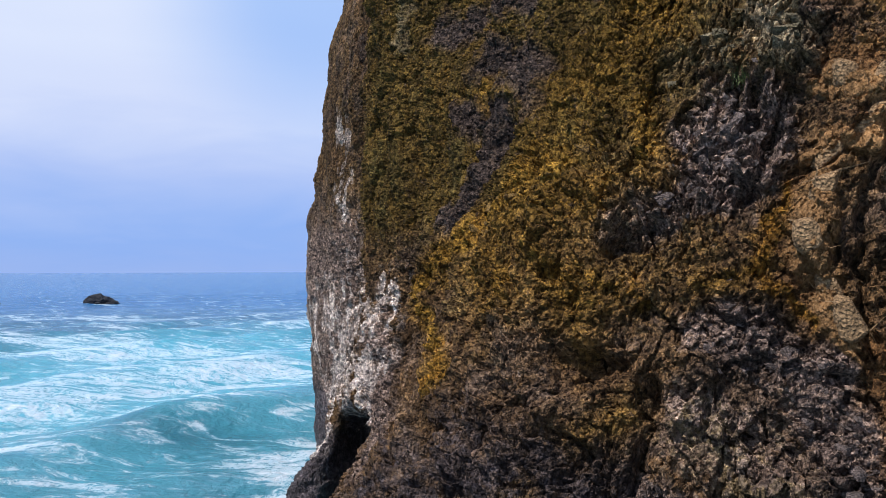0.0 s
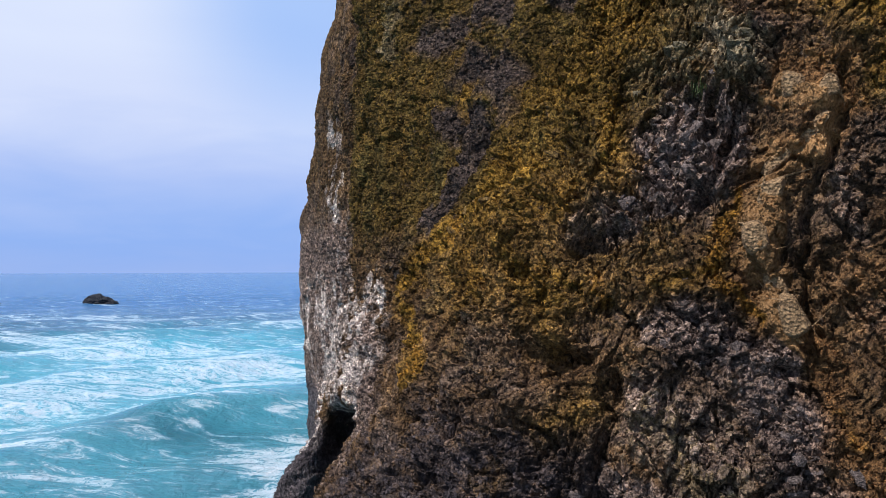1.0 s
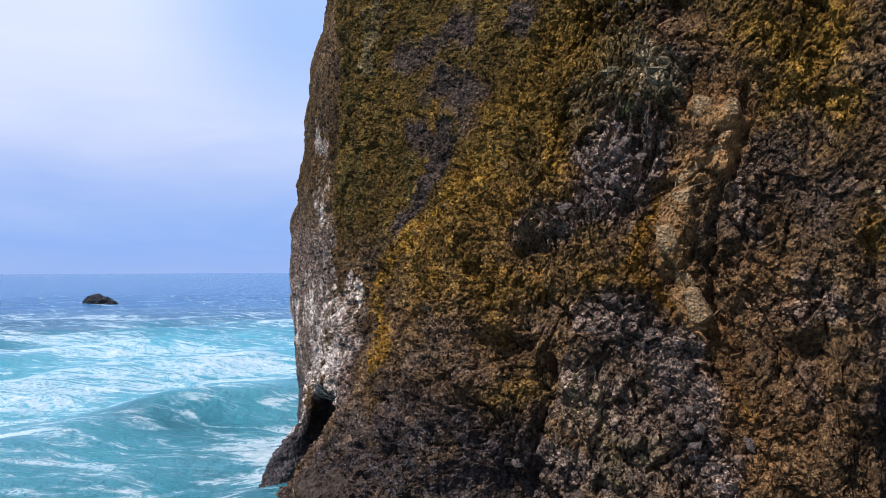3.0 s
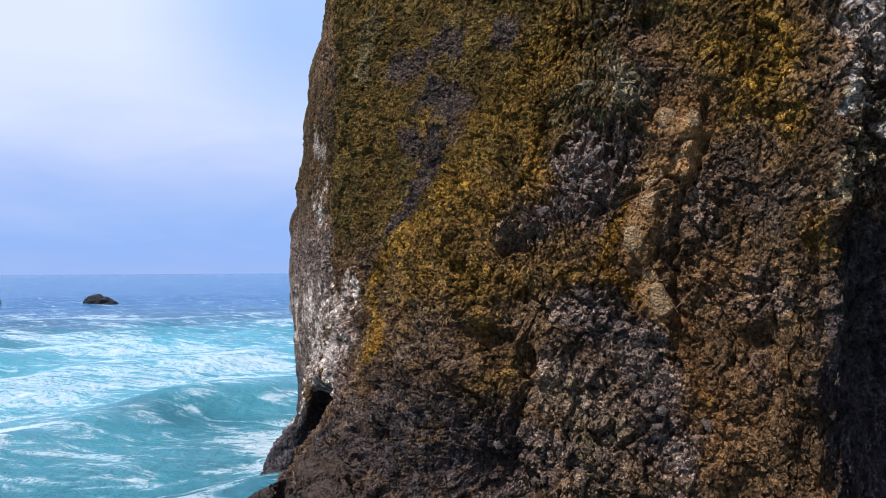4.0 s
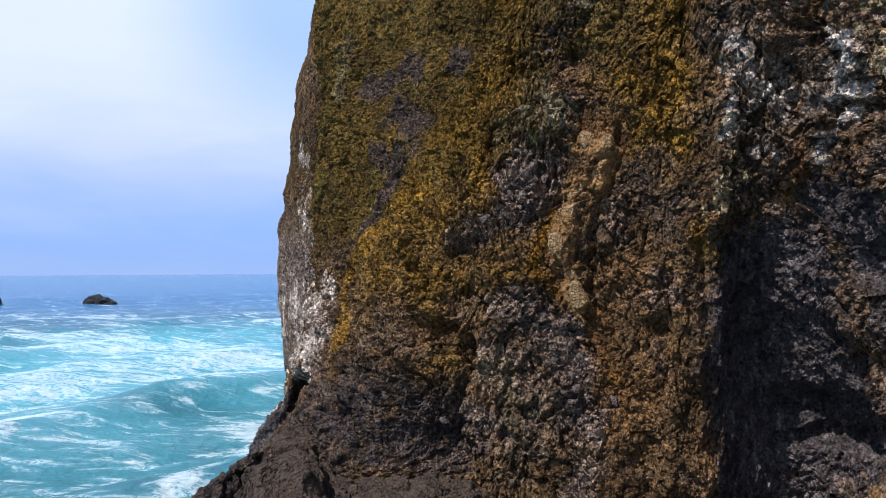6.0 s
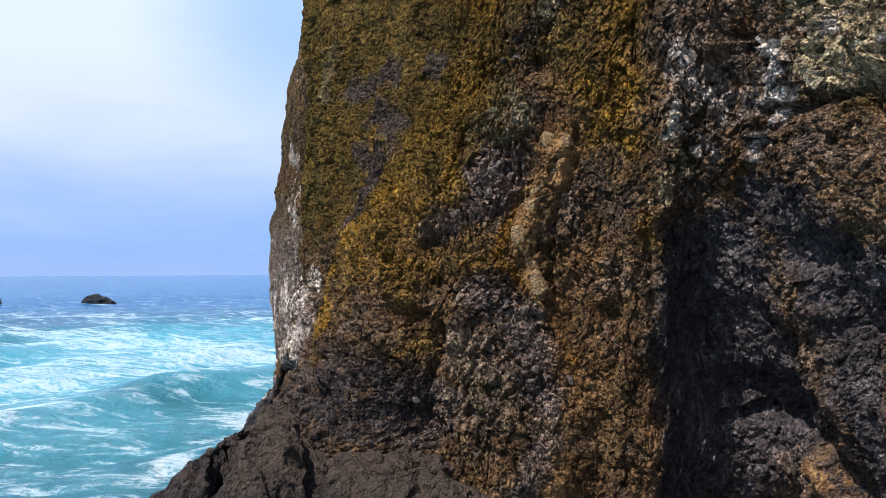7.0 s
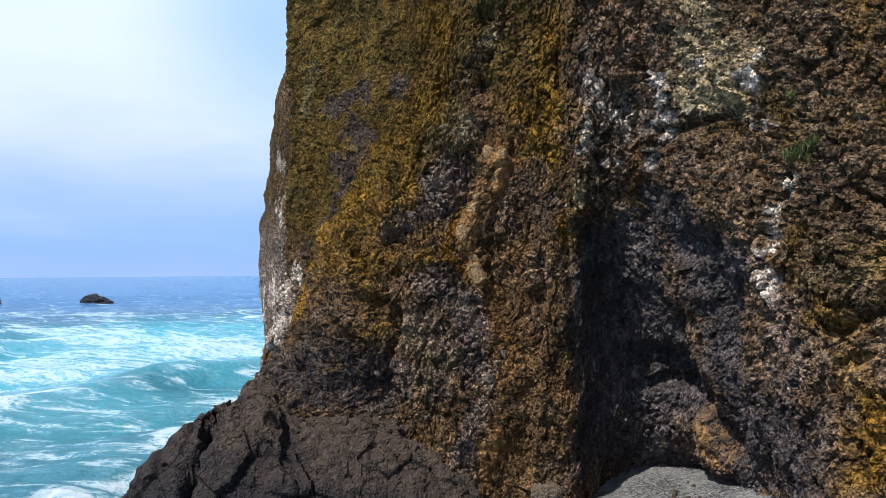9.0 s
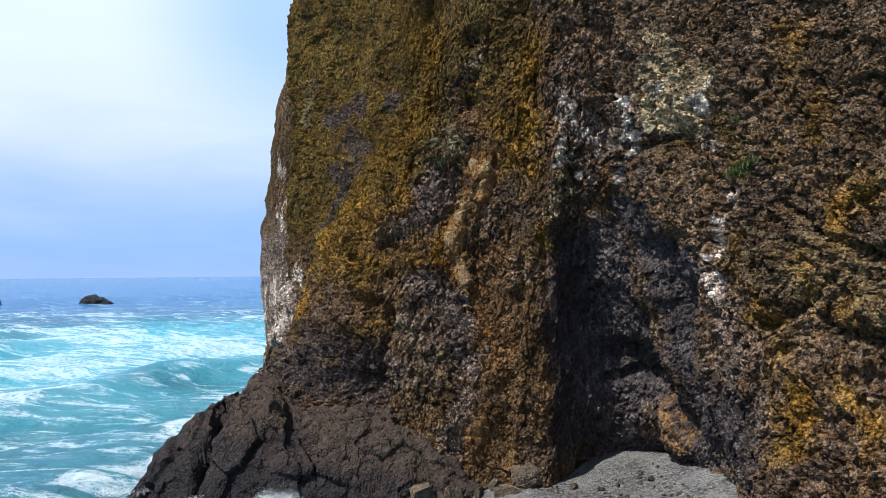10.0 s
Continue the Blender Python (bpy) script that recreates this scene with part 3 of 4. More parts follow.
    lay("pale", 0.7, [(103.7, 16.9, 0.28), (104.0, 16.8, 0.22)], 0.7)
    lay("cream", 0.85, [(102.9, 16.1, 0.44), (102.2, 14.9, 0.46), (101.5, 14.5, 0.25)], 0.6)
    lay("pale", 1.0, [(106.8, 20.0, 0.15), (107.5, 19.4, 0.26), (106.6, 18.8, 0.27)], 0.6)
    lay("pale", 0.8, [(106.1, 18.2, 0.3), (107.5, 18.0, 0.4)], 0.8)
    lay("pale", 0.8, [(107.1, 17.2, 0.29), (105.7, 16.7, 0.21), (105.7, 16.1, 0.18)], 0.8)
    lay("pale", 0.9, [(108.1, 20.1, 0.2), (108.4, 19.8, 0.2)], 0.7)
    lay("pale", 0.75, [(109.4, 20.0, 0.33), (109.6, 19.8, 0.22)], 0.8)
    lay("pale", 1.0, [(111.8, 19.4, 0.25), (111.4, 19.1, 0.31), (110.9, 18.9, 0.23)], 0.6)
    lay("pale", 0.7, [(111.4, 17.5, 0.41), (111.3, 17.1, 0.31)], 0.9)
    lay("pale", 0.55, [(112.7, 16.5, 0.29), (112.5, 16.7, 0.29)], 0.9)
    lay("pale", 0.8, [(113.7, 14.5, 0.21), (113.4, 14.2, 0.24), (113.0, 13.7, 0.29)], 0.8)
    lay("pale", 0.75, [(112.9, 13.0, 0.19), (112.9, 12.3, 0.26)], 0.8)
    lay("pale", 0.6, [(112.9, 11.5, 0.17), (112.9, 10.2, 0.19)], 0.8)
    lay("cream", 0.9, [(108.4, 20.9, 0.5), (109.2, 19.4, 0.65), (108.9, 18.5, 0.66), (110.7, 18.2, 0.52), (110.8, 18.7, 0.78)], 0.6)
    lay("cream", 0.75, [(109.3, 21.1, 0.82), (110.2, 20.0, 0.9), (111.9, 19.3, 0.6)], 0.8)
    lay("cream", 0.6, [(109.1, 22.4, 0.66), (109.5, 21.9, 0.44)], 0.8)
    lay("cream", 0.6, [(94.4, 19.7, 0.65), (95.2, 18.8, 0.7)], 0.7)
    lay("cream", 0.6, [(96.1, 24.1, 0.43), (95.2, 24.1, 0.36)], 0.7)
    # broad pale wash, painted brightness where the high sun leaves the face dim
    lay("pale", 0.42, [(102.8, 20.0, 1.2), (104.5, 18.6, 1.4), (107.4, 18.6, 1.0)], 1.0)
    # stains and lichen about the cove and on the eastern face
    lay("rust", 0.8, [(104.8, 17.1, 0.31), (104.9, 15.7, 0.4), (104.5, 14.9, 0.31)], 0.8)
    lay("rust", 0.7, [(107.1, 22.7, 0.29), (105.8, 20.9, 0.27)], 0.8)
    lay("rust", 0.6, [(101.4, 6.0, 0.44), (101.3, 4.3, 0.74)], 0.9)
    lay("rust", 0.5, [(97.7, 4.3, 0.63), (98.0, 3.0, 0.76), (97.4, 2.1, 0.62)], 0.9)
    lay("rust", 0.45, [(98.6, 7.5, 0.97), (99.5, 9.2, 0.77), (98.2, 10.8, 0.66)], 1.0)
    lay("tan", 0.9, [(106.3, 4.4, 0.54), (106.7, 3.8, 0.71), (107.1, 3.2, 0.47)], 0.6)
    lay("tan", 0.5, [(97.6, 3.5, 0.38), (97.4, 1.6, 0.44)], 0.8)
    lay("tan", 0.4, [(110.3, 9.9, 0.37), (111.3, 11.5, 0.25)], 0.9)
    lay("ochre", 0.8, [(99.9, 23.9, 0.93), (99.5, 21.1, 0.86), (99.9, 19.2, 0.72), (98.9, 18.0, 0.66)], 0.9)
    lay("ochre", 0.7, [(100.4, 17.2, 0.39), (99.9, 17.5, 0.32)], 0.9)
    lay("ochre", 0.8, [(87.2, 27.9, 1.43), (91.6, 26.2, 1.21)], 0.9)
    lay("ochre", 0.6, [(113.9, 11.3, 0.37), (114.3, 12.7, 0.27)], 0.9)
    lay("ochre", 0.75, [(115.6, 10.1, 0.73), (116.1, 9.7, 0.5), (114.6, 9.5, 0.4)], 0.8)
    lay("ochre", 0.6, [(116.4, 8.4, 0.45), (116.6, 8.7, 0.37)], 0.8)
    lay("ochre", 0.9, [(117.1, 7.5, 0.52), (117.1, 6.0, 0.56), (116.5, 4.8, 0.53), (117.3, 4.9, 0.35)], 0.9)
    lay("ochre", 0.6, [(101.2, 13.2, 0.44), (101.8, 12.4, 0.37)], 0.8)
    lay("orange", 0.7, [(117.2, 6.5, 0.36), (116.8, 5.7, 0.36)], 0.8)
    lay("orange", 0.6, [(116.6, 9.9, 0.33), (116.1, 9.8, 0.25)], 0.8)
    lay("moss", 0.6, [(114.2, 15.4, 0.59), (112.6, 17.9, 0.39), (109.4, 17.2, 0.49)], 1.0)
    lay("moss", 0.5, [(115.4, 17.0, 0.44), (114.4, 16.8, 0.46), (115.6, 16.0, 0.43)], 1.0)
    lay("ochre", 0.7, [(117.2, 17.6, 0.38), (117.7, 16.1, 0.46)], 0.9)
    lay("ochre", 0.8, [(118.8, 13.5, 0.75), (120.0, 13.7, 0.63)], 0.9)
    lay("orange", 0.75, [(118.7, 13.1, 0.35), (119.3, 13.3, 0.3)], 0.8)
    lay("ochre", 0.5, [(117.4, 11.8, 0.46), (118.2, 10.6, 0.45)], 1.0)
    lay("ochre", 0.7, [(119.8, 10.0, 0.59), (119.2, 9.7, 0.43)], 0.9)
    lay("orange", 0.8, [(116.8, 5.5, 0.42), (116.9, 4.9, 0.37), (117.4, 7.2, 0.32)], 0.8)
    lay("ochre", 0.9, [(117.4, 7.3, 0.55), (116.8, 5.7, 0.61), (116.9, 4.9, 0.47)], 0.9)
    lay("orange", 0.8, [(120.3, 6.8, 0.45), (120.3, 5.0, 0.49)], 0.8)
    lay("ochre", 0.8, [(119.3, 7.2, 0.64), (120.5, 6.5, 0.53)], 1.0)
    lay("orange", 0.6, [(115.6, 21.3, 0.25), (115.9, 20.4, 0.35)], 0.9)
    lay("ochre", 0.5, [(116.3, 18.6, 0.44), (115.8, 20.6, 0.45)], 1.0)
    lay("orange", 0.6, [(117.5, 16.3, 0.23), (117.3, 16.9, 0.19)], 0.9)
    # seepage in the cove, with the shade on its walls painted into the same dark cover
    lay("wet_shade", 1.0, [(105.5, 14.9, 0.61), (107.3, 13.4, 1.15), (108.2, 12.4, 1.19), (110.4, 11.4, 0.78)], 0.8)
    lay("wet_shade", 0.8, [(108.7, 10.8, 1.22), (109.0, 9.1, 1.21), (108.7, 7.2, 0.99), (109.2, 5.1, 0.98)], 0.9)
    lay("wet_shade", 1.0, [(104.9, 7.8, 1.15), (105.3, 6.6, 1.14), (104.4, 5.4, 1.2)], 0.8)
    lay("wet_shade", 0.85, [(103.2, 12.4, 1.16), (103.1, 8.9, 1.51), (103.7, 5.6, 1.52), (103.0, 3.0, 1.31)], 0.8)
    lay("wet_shade", 0.8, [(104.4, 13.0, 0.95), (104.4, 10.1, 1.16), (104.4, 7.7, 0.99)], 0.9)
    lay("wet_shade", 0.7, [(108.6, 2.9, 1.11), (105.1, 0.1, 0.67), (104.1, 2.8, 1.0)], 0.9)
    lay("wet_shade", 0.7, [(109.0, 4.0, 2.0), (112.5, 5.2, 1.8), (113.6, 3.6, 1.4)], 0.9)
    lay("olive", 0.5, [(115.6, 11.5, 1.6), (118.5, 11.5, 1.6), (121.0, 10.0, 1.6)], 1.0)
    lay("slate", 0.8, [(92.6, 8.4, 1.0), (94.4, 7.2, 1.2), (94.0, 5.6, 1.0)], 1.0)
    lay("olive", 0.5, [(92.8, 8.0, 1.0), (94.4, 6.8, 1.2), (93.8, 5.4, 1.0)], 1.0)
    # hollows low on the nose
    lay("hollow", 0.6, [(89.1, 5.8, 1.06), (90.2, 6.1, 0.84), (93.3, 3.0, 0.79), (91.6, 3.1, 0.82)], 0.9)
    # droppings under the ledges where birds sit
    lay("guano", 0.80, [(58, 10.0, 1.6), (64.0, 9.0, 3.2), (70.0, 9.4, 2.4), (74.6, 10.6, 1.4)], 1.0)
    lay("guano", 1.0, [(60, 6.0, 1.6), (66, 7.0, 2.4), (70.6, 6.8, 2.2), (75.0, 7.0, 1.8)], 1.0)
    lay("guano", 1.0, [(68.6, 6.6, 1.4), (69.6, 4.4, 1.2), (69.4, 3.0, 0.7)], 0.9)
    lay("guano", 0.9, [(72.6, 6.2, 1.2), (76.6, 6.2, 0.9)], 0.9)
    lay("guano", 0.75, [(54, 9.0, 2.0), (58, 5.0, 1.5)], 1.0)
    lay("guano", 0.52, [(60, 22, 1.2), (62, 16, 1.6), (64, 12, 2.0)], 1.0)
    m["slate"] = np.maximum(m["slate"], 0.75 * np.clip((72 - s) / 7, 0, 1) * np.clip((20 - z) / 6, 0, 1))
    lay("slate", 0.8, [(73.6, 9.4, 1.4), (77.0, 7.0, 2.0), (80.0, 5.0, 1.8)], 0.9)
    m["slate"] = np.maximum(m["slate"], 0.14 * np.clip((s - 88) / 3, 0, 1) * np.clip((12.5 - z) / 3, 0, 1) * np.clip((101 - s) / 2, 0, 1))
    # dark rock low on the face, deepened to paint the shadow of its hollows
    lay("wet_shade", 0.45, [(84.6, 4.5, 2.0), (87.4, 5.8, 2.2), (90.2, 5.2, 1.2)], 0.9)
    m["wet_shade"] = np.maximum(m["wet_shade"], 0.9 * np.clip((3.6 + 1.2 * np.clip((78 - s) / 3, 0, 1) - z) / 2.4, 0, 1) * np.clip((90 - s) / 4, 0, 1))
    m["slate"] = np.maximum(m["slate"], 0.40 * np.clip((s - 101) / 1.5, 0, 1))
    m["ochre"] = m["ochre"] * (1 - 0.25 * np.clip((s - 108) / 2, 0, 1))
    m["orange"] = m["orange"] * (1 - 0.3 * np.clip((s - 108) / 2, 0, 1))
    moss = np.clip((z - 12 - np.maximum(0, s - 86) * 0.5) / 4, 0, 1) * np.clip((s - 62) / 8, 0.2, 1) * np.clip((101 - s) / 2, 0, 1)
    moss = moss * (1 - 0.4 * np.clip((s - 90) / 3, 0, 1)) * (1 - 0.85 * m["bare_shade"])
    east = 0.25 * np.clip((s - 108) / 2, 0, 1) * np.clip((z - 8) / 3, 0, 1)
    m["moss"] = np.maximum(m["moss"], np.maximum(moss, east))
    return {k: np.clip(v, 0, 1) for k, v in m.items()}


# bulges, ribs and hollows of the face: along, up, half widths, turn, out by
WEST_BULGES = [
    (89.6, 9.7, 0.9, 0.6, 0, -0.7), (90, 5.1, 1.1, 0.8, -20, -0.8), (86.6, 7.8, 0.7, 0.5, 0, -0.5), (86.2, 5.6, 0.5, 1.2, -30, -0.5),
    (83.2, 12, 0.9, 2.6, 0, 0.4), (82.3, 16.8, 0.8, 1.9, -20, -0.7), (78.6, 20.0, 1.2, 2.4, 0, 0.5), (69.6, 0.0, 2.2, 2.4, 0, 0.8), (69.8, 0.6, 2.8, 4.6, 0, 0.8),
    (77.6, 9.6, 0.6, 3.2, 0, -0.9), (67.5, 8, 1, 3.5, 0, 0.4), (88, 14, 1.2, 1, 30, 0.3), (90.6, 15.6, 0.5, 1.2, 0, 0.3), (88.6, 7.2, 0.8, 0.8, 0, -0.4),
    (73.4, 26.5, 0.7, 4, 0, 0.35), (70.5, 18, 0.4, 4, 0, -0.3), (85.6, 22, 0.5, 3, -20, -0.3)]
MIDDLE_BULGES = [
    (93, 16.4, 1.1, 1.4, 20, -0.15), (95.1, 19.0, 0.7, 0.9, 0, 0.7), (90.5, 13.3, 0.8, 0.5, 0, -0.35), (94.4, 16.4, 0.4, 0.9, 20, -0.5), (96.6, 16.8, 0.5, 1.1, -10, 0.4),
    (95.5, 13.4, 0.5, 1.2, -10, 0.4), (96.1, 11.3, 0.5, 0.9, 10, 0.5), (95.8, 25.6, 1, 0.6, -10, -0.9), (94.2, 22.4, 1, 0.6, 25, -0.5), (95.8, 21.4, 0.9, 0.6, 0, -0.7),
    (98.6, 20.2, 1.2, 2, 0, 0.55), (97.2, 1.6, 1.4, 1.6, 0, -0.9), (98.9, 4.4, 0.4, 3, 0, -0.35), (93.8, 3.4, 0.5, 1.8, 0, -0.4), (92.4, 10.3, 0.8, 0.8, 0, 0.4)]
COVE_BULGES = [
    (100.4, 22, 0.35, 1.6, -25, -0.2), (101.2, 17.4, 0.35, 2.4, 0, -0.1), (102.3, 16.8, 0.55, 1.9, 0, 0.6), (103.2, 11, 0.9, 3, 0, -0.4),
    (102, 4, 1, 4, 0, -0.6), (104.9, 6.8, 0.9, 0.8, 0, -1.0), (109.6, 10.0, 1.8, 2.4, 0, -1.1), (106.0, 3.1, 1.3, 1.8, 0, 1.3), (107.6, 4.0, 0.8, 0.9, 0, -0.6),
    (106.4, 16.4, 0.3, 2.5, 10, -0.3), (107.8, 17.2, 1.6, 0.3, 12, -0.35), (107.2, 10.3, 1.2, 0.7, 0, 0.3), (100, 8, 0.5, 4.5, 0, 0.3), (103.8, 19.5, 1.3, 4.0, 0, 0.9),
    (101.6, 12.4, 0.8, 1.2, 0, -0.7), (101.7, 6.0, 0.8, 1.4, 20, -0.4), (103.4, 9.0, 1.1, 1.6, 0, -0.9), (103.6, 4.0, 0.5, 1.0, 0, 0.7), (105.0, 16.0, 0.8, 1.0, 0, 0.7), (103.8, 13.8, 0.7, 1.2, 0, 0.5)]
EAST_BULGES = [
    (108.8, 15.4, 1.8, 1.5, 0, 0.4), (110.0, 19.4, 1.3, 1.2, 0, 0.7), (108.6, 12.4, 1.9, 0.6, 8, -0.9), (112.4, 8, 0.4, 5, -6, 0.4), (112.0, 6.0, 0.7, 1.5, 0, -0.6),
    (111.2, 8, 0.5, 4, -6, -0.4), (113.3, 16, 0.25, 6, -4, -0.45), (115.9, 11.6, 1.2, 2.1, 8, 0.5), (119.8, 10.2, 1.1, 0.6, 0, 0.2),
    (119.4, 13.2, 1.8, 0.8, -10, -0.1), (112.6, 11.0, 0.4, 1.4, 0, 0.4)]
# the nose's outline: up, out by
NOSE = [(0, 3.2, 7.4, 11.7, 16, 20, 24.4, 28.6, 33, 46), (-1.1, -1.2, -1.05, -0.95, -0.5, 0.0, 0.4, 0.15, -0.3, -0.4)]
# clefts and joints: depth, then points of along, up, half width
MIDDLE_CLEFTS = [
    (0.55, [(97.6, 18.2, 0.1), (97.3, 16.6, 0.14), (96.8, 14.8, 0.14), (96.6, 12.6, 0.1), (96.9, 10.4, 0.1)]),
    (0.45, [(94.9, 15, 0.14), (95.9, 15.3, 0.12), (96.7, 16.2, 0.12)]),
    (0.7, [(94.3, 17.9, 0.16), (94.6, 16.6, 0.26), (94.5, 15.4, 0.2), (94, 14.4, 0.12)]),
    (0.5, [(88.6, 10.2, 0.2), (89.6, 10, 0.25), (90.6, 9.7, 0.15)]),
    (0.4, [(90, 13.2, 0.2), (90.7, 13.6, 0.2), (91.4, 13.2, 0.15)]),
    (0.4, [(86, 9, 0.2), (85.2, 6.6, 0.25), (84.8, 4.6, 0.25)]),
    (0.4, [(82.2, 7.8, 0.2), (84, 6.2, 0.25)]),
    (0.35, [(94.6, 6.4, 0.08), (96.2, 7.4, 0.08)]),
    (0.4, [(91.4, 9.4, 0.15), (91, 6.6, 0.25), (91.2, 4.4, 0.2)])]
COVE_CLEFTS = [
    (0.9, [(104.2, 5.4, 0.2), (105.4, 5.8, 0.32), (106.8, 5.2, 0.22)]),
    (0.6, [(107.2, 4.8, 0.14), (108, 3, 0.16), (109.4, 1.6, 0.14)]),
    (0.2, [(100.6, 24, 0.2), (100.2, 21.4, 0.2), (100.9, 18.6, 0.15)]),
    (0.3, [(101.1, 14, 0.2), (101.6, 8, 0.3), (101.3, 2, 0.35)]),
    (0.45, [(106, 16.6, 0.14), (106.4, 18, 0.12), (107.8, 17.4, 0.16), (110.6, 17.8, 0.14)])]
EAST_CLEFTS = [
    (0.55, [(114.9, 9.5, 0.12), (116, 9.2, 0.16), (117, 9.9, 0.14), (118.2, 10.9, 0.1)]),
    (0.6, [(116.2, 14, 0.1), (118, 12.6, 0.18), (119.8, 12, 0.2), (122.5, 11.4, 0.15)]),
    (0.5, [(117.6, 10.2, 0.1), (119, 9.4, 0.16), (120.6, 9.2, 0.16), (122, 9.9, 0.1)]),
    (0.4, [(114.7, 18, 0.14), (114.8, 12, 0.1), (114.9, 9.5, 0.12)]),
    (0.4, [(113.1, 20, 0.2), (113.3, 24, 0.3)])]


def cliff_form(s, z):
    """The cliff with its ribs, hollows and broken rock. Returns the points and what covers them."""
    xy, out = base_form(s, z)
    p = np.c_[xy, z]
    cover = zones(s, z, p)
    d = np.zeros(len(s))
    place_along, s = s, features(s)
    for s0, z0, ws, wz, turn, by in WEST_BULGES + MIDDLE_BULGES + COVE_BULGES + EAST_BULGES:
        d += by * hump(s, z, s0, z0, ws, wz, turn, 2.6)
    bent = s + 0.28 * smooth_noise(p * 0.9, 75) + 0.14 * smooth_noise(p * 2.7, 76)
    for depth, line in MIDDLE_CLEFTS + COVE_CLEFTS + EAST_CLEFTS:
        d -= depth * stroke(bent, z, line, 0.8)
    d += np.interp(z, *NOSE) * np.clip((71 - s) / 6, 0, 1)
    hollow = cover.pop("hollow")
    d += 0.22 * cover["tan"] - 0.5 * hollow
    blocky = np.clip(cover["slate"] + cover["tan"] + cover["olive"] + 1.2 * cover["cream"] + 0.5 * cover["pale"] + 0.35 * cover["ochre"] - 0.5 * cover["wet_shade"] * (s > 98) + 0.7 * hump(s, z, 87.5, 6.0, 4.0, 4.0), 0, 1)
    blocky = blocky * np.clip((s - 70) / 8, 0.25, 1) * np.clip((z - 8) / 4, 0.55, 1)
    warp = np.c_[layered(p * 0.5, 11, 3), layered(p * 0.5, 21, 3), layered(p * 0.5, 31, 3)] * 0.25
    q = p + warp
    d += (0.16 + 0.16 * np.clip((92 - s) / 5, 0, 1)) * layered(p * 0.3, 41, 3) + 0.10 * layered(p * 1.1, 45, 3)
    # fluting of the weathered face
    flutes = np.c_[p[:, :2] * 1.3, p[:, 2] * 0.25]
    d += 0.27 * np.clip((92 - s) / 6, 0.3, 1) * np.clip((s - 54) / 14, 0.4, 1) * layered(flutes, 47, 3)
    d += 0.16 * np.clip((92 - s) / 6, 0, 1) * np.clip((s - 54) / 14, 0.3, 1) * layered(flutes * 2.3, 48, 3)
    calm = np.clip((s - 54) / 14, 0.3, 1)
    for size, up, amount, more, tilt, seed in ((2.4, 0.8, 0.16, 0.12, 0.9, 3), (0.95, 0.75, 0.13, 0.32, 1.2, 5), (0.42, 0.85, 0.10, 0.20, 1.3, 7), (0.2, 0.9, 0.06, 0.06, 1.3, 9)):
        relief, joint = broken(q / size * np.array((1, 1, up)), seed, tilt)
        d += calm * (amount + more * blocky) * (1 - 0.75 * cover["tan"] * (size < 0.99)) * (relief - 0.4 * np.exp(-joint * 9))
    d += 0.05 * (1 + 0.8 * smooth_noise(p * 0.6, 53)) * layered(p * 8, 51, 2)
    # long splinters lying askew in the fresh breaks
    u, v = s + warp[:, 0], z + warp[:, 2]
    relief, joint = broken(np.c_[(u * 0.5 + v * 0.86) / 0.32, (u * 0.86 - v * 0.5) / 0.62, d * 0.7], 15, 1.3)
    d += 0.22 * np.clip(cover["slate"] * 1.3 - 0.25, 0, 1) * np.clip((z - 9) / 3, 0.45, 1) * (s > 86) * (relief - 0.4 * np.exp(-joint * 9))
    # runnels down the cove's walls
    d += 0.22 * cover["wet_shade"] * np.clip((s - 100) / 2, 0, 1) * layered(np.c_[s * 2.1, s * 0, z * 0.22 + 0.3 * warp[:, 0]], 49, 3)
    # the ragged edge of the alcove
    edge = hump(s, z, 101.6, 7.0, 1.5, 9.0, 0, 4.0)
    d += 0.75 * edge * layered(np.c_[p[:, 2] * 0.42, s * 0.45, 0 * s], 57, 3)
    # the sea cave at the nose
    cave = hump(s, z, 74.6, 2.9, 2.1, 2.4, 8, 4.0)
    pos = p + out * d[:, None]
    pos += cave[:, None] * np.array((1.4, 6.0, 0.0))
    # the dark cover fills the cave's whole recess
    cover["wet_shade"] = np.maximum(cover["wet_shade"], np.clip(cave * 1.5, 0, 1))
    return pos, cover


def steps(*runs):
    """Values from run to run: (start, end, spacing)."""
    return np.concatenate([np.arange(a, b, w) for a, b, w in runs])


def grid_mesh(name, pos, ns, nz, cover, material, flat=True):
    me = bpy.data.meshes.new(name)
    i = (np.arange(ns - 1)[:, None] * nz + np.arange(nz - 1)[None]).ravel()
    quads = np.stack([i, i + nz, i + nz + 1, i + 1], 1)
    me.vertices.add(len(pos))
    me.vertices.foreach_set("co", pos.astype(np.float32).ravel())
    me.loops.add(len(quads) * 4)
    me.loops.foreach_set("vertex_index", quads.astype(np.int32).ravel())
    me.polygons.add(len(quads))
    me.polygons.foreach_set("loop_start", np.arange(0, len(quads) * 4, 4, dtype=np.int32))
    me.polygons.foreach_set("use_smooth", np.full(len(quads), not flat))
    me.update(calc_edges=True)
    for key, values in cover.items():
        me.attributes.new(key, "FLOAT", "POINT").data.foreach_set("value", values.astype(np.float32))
    me.materials.append(material)
    return me


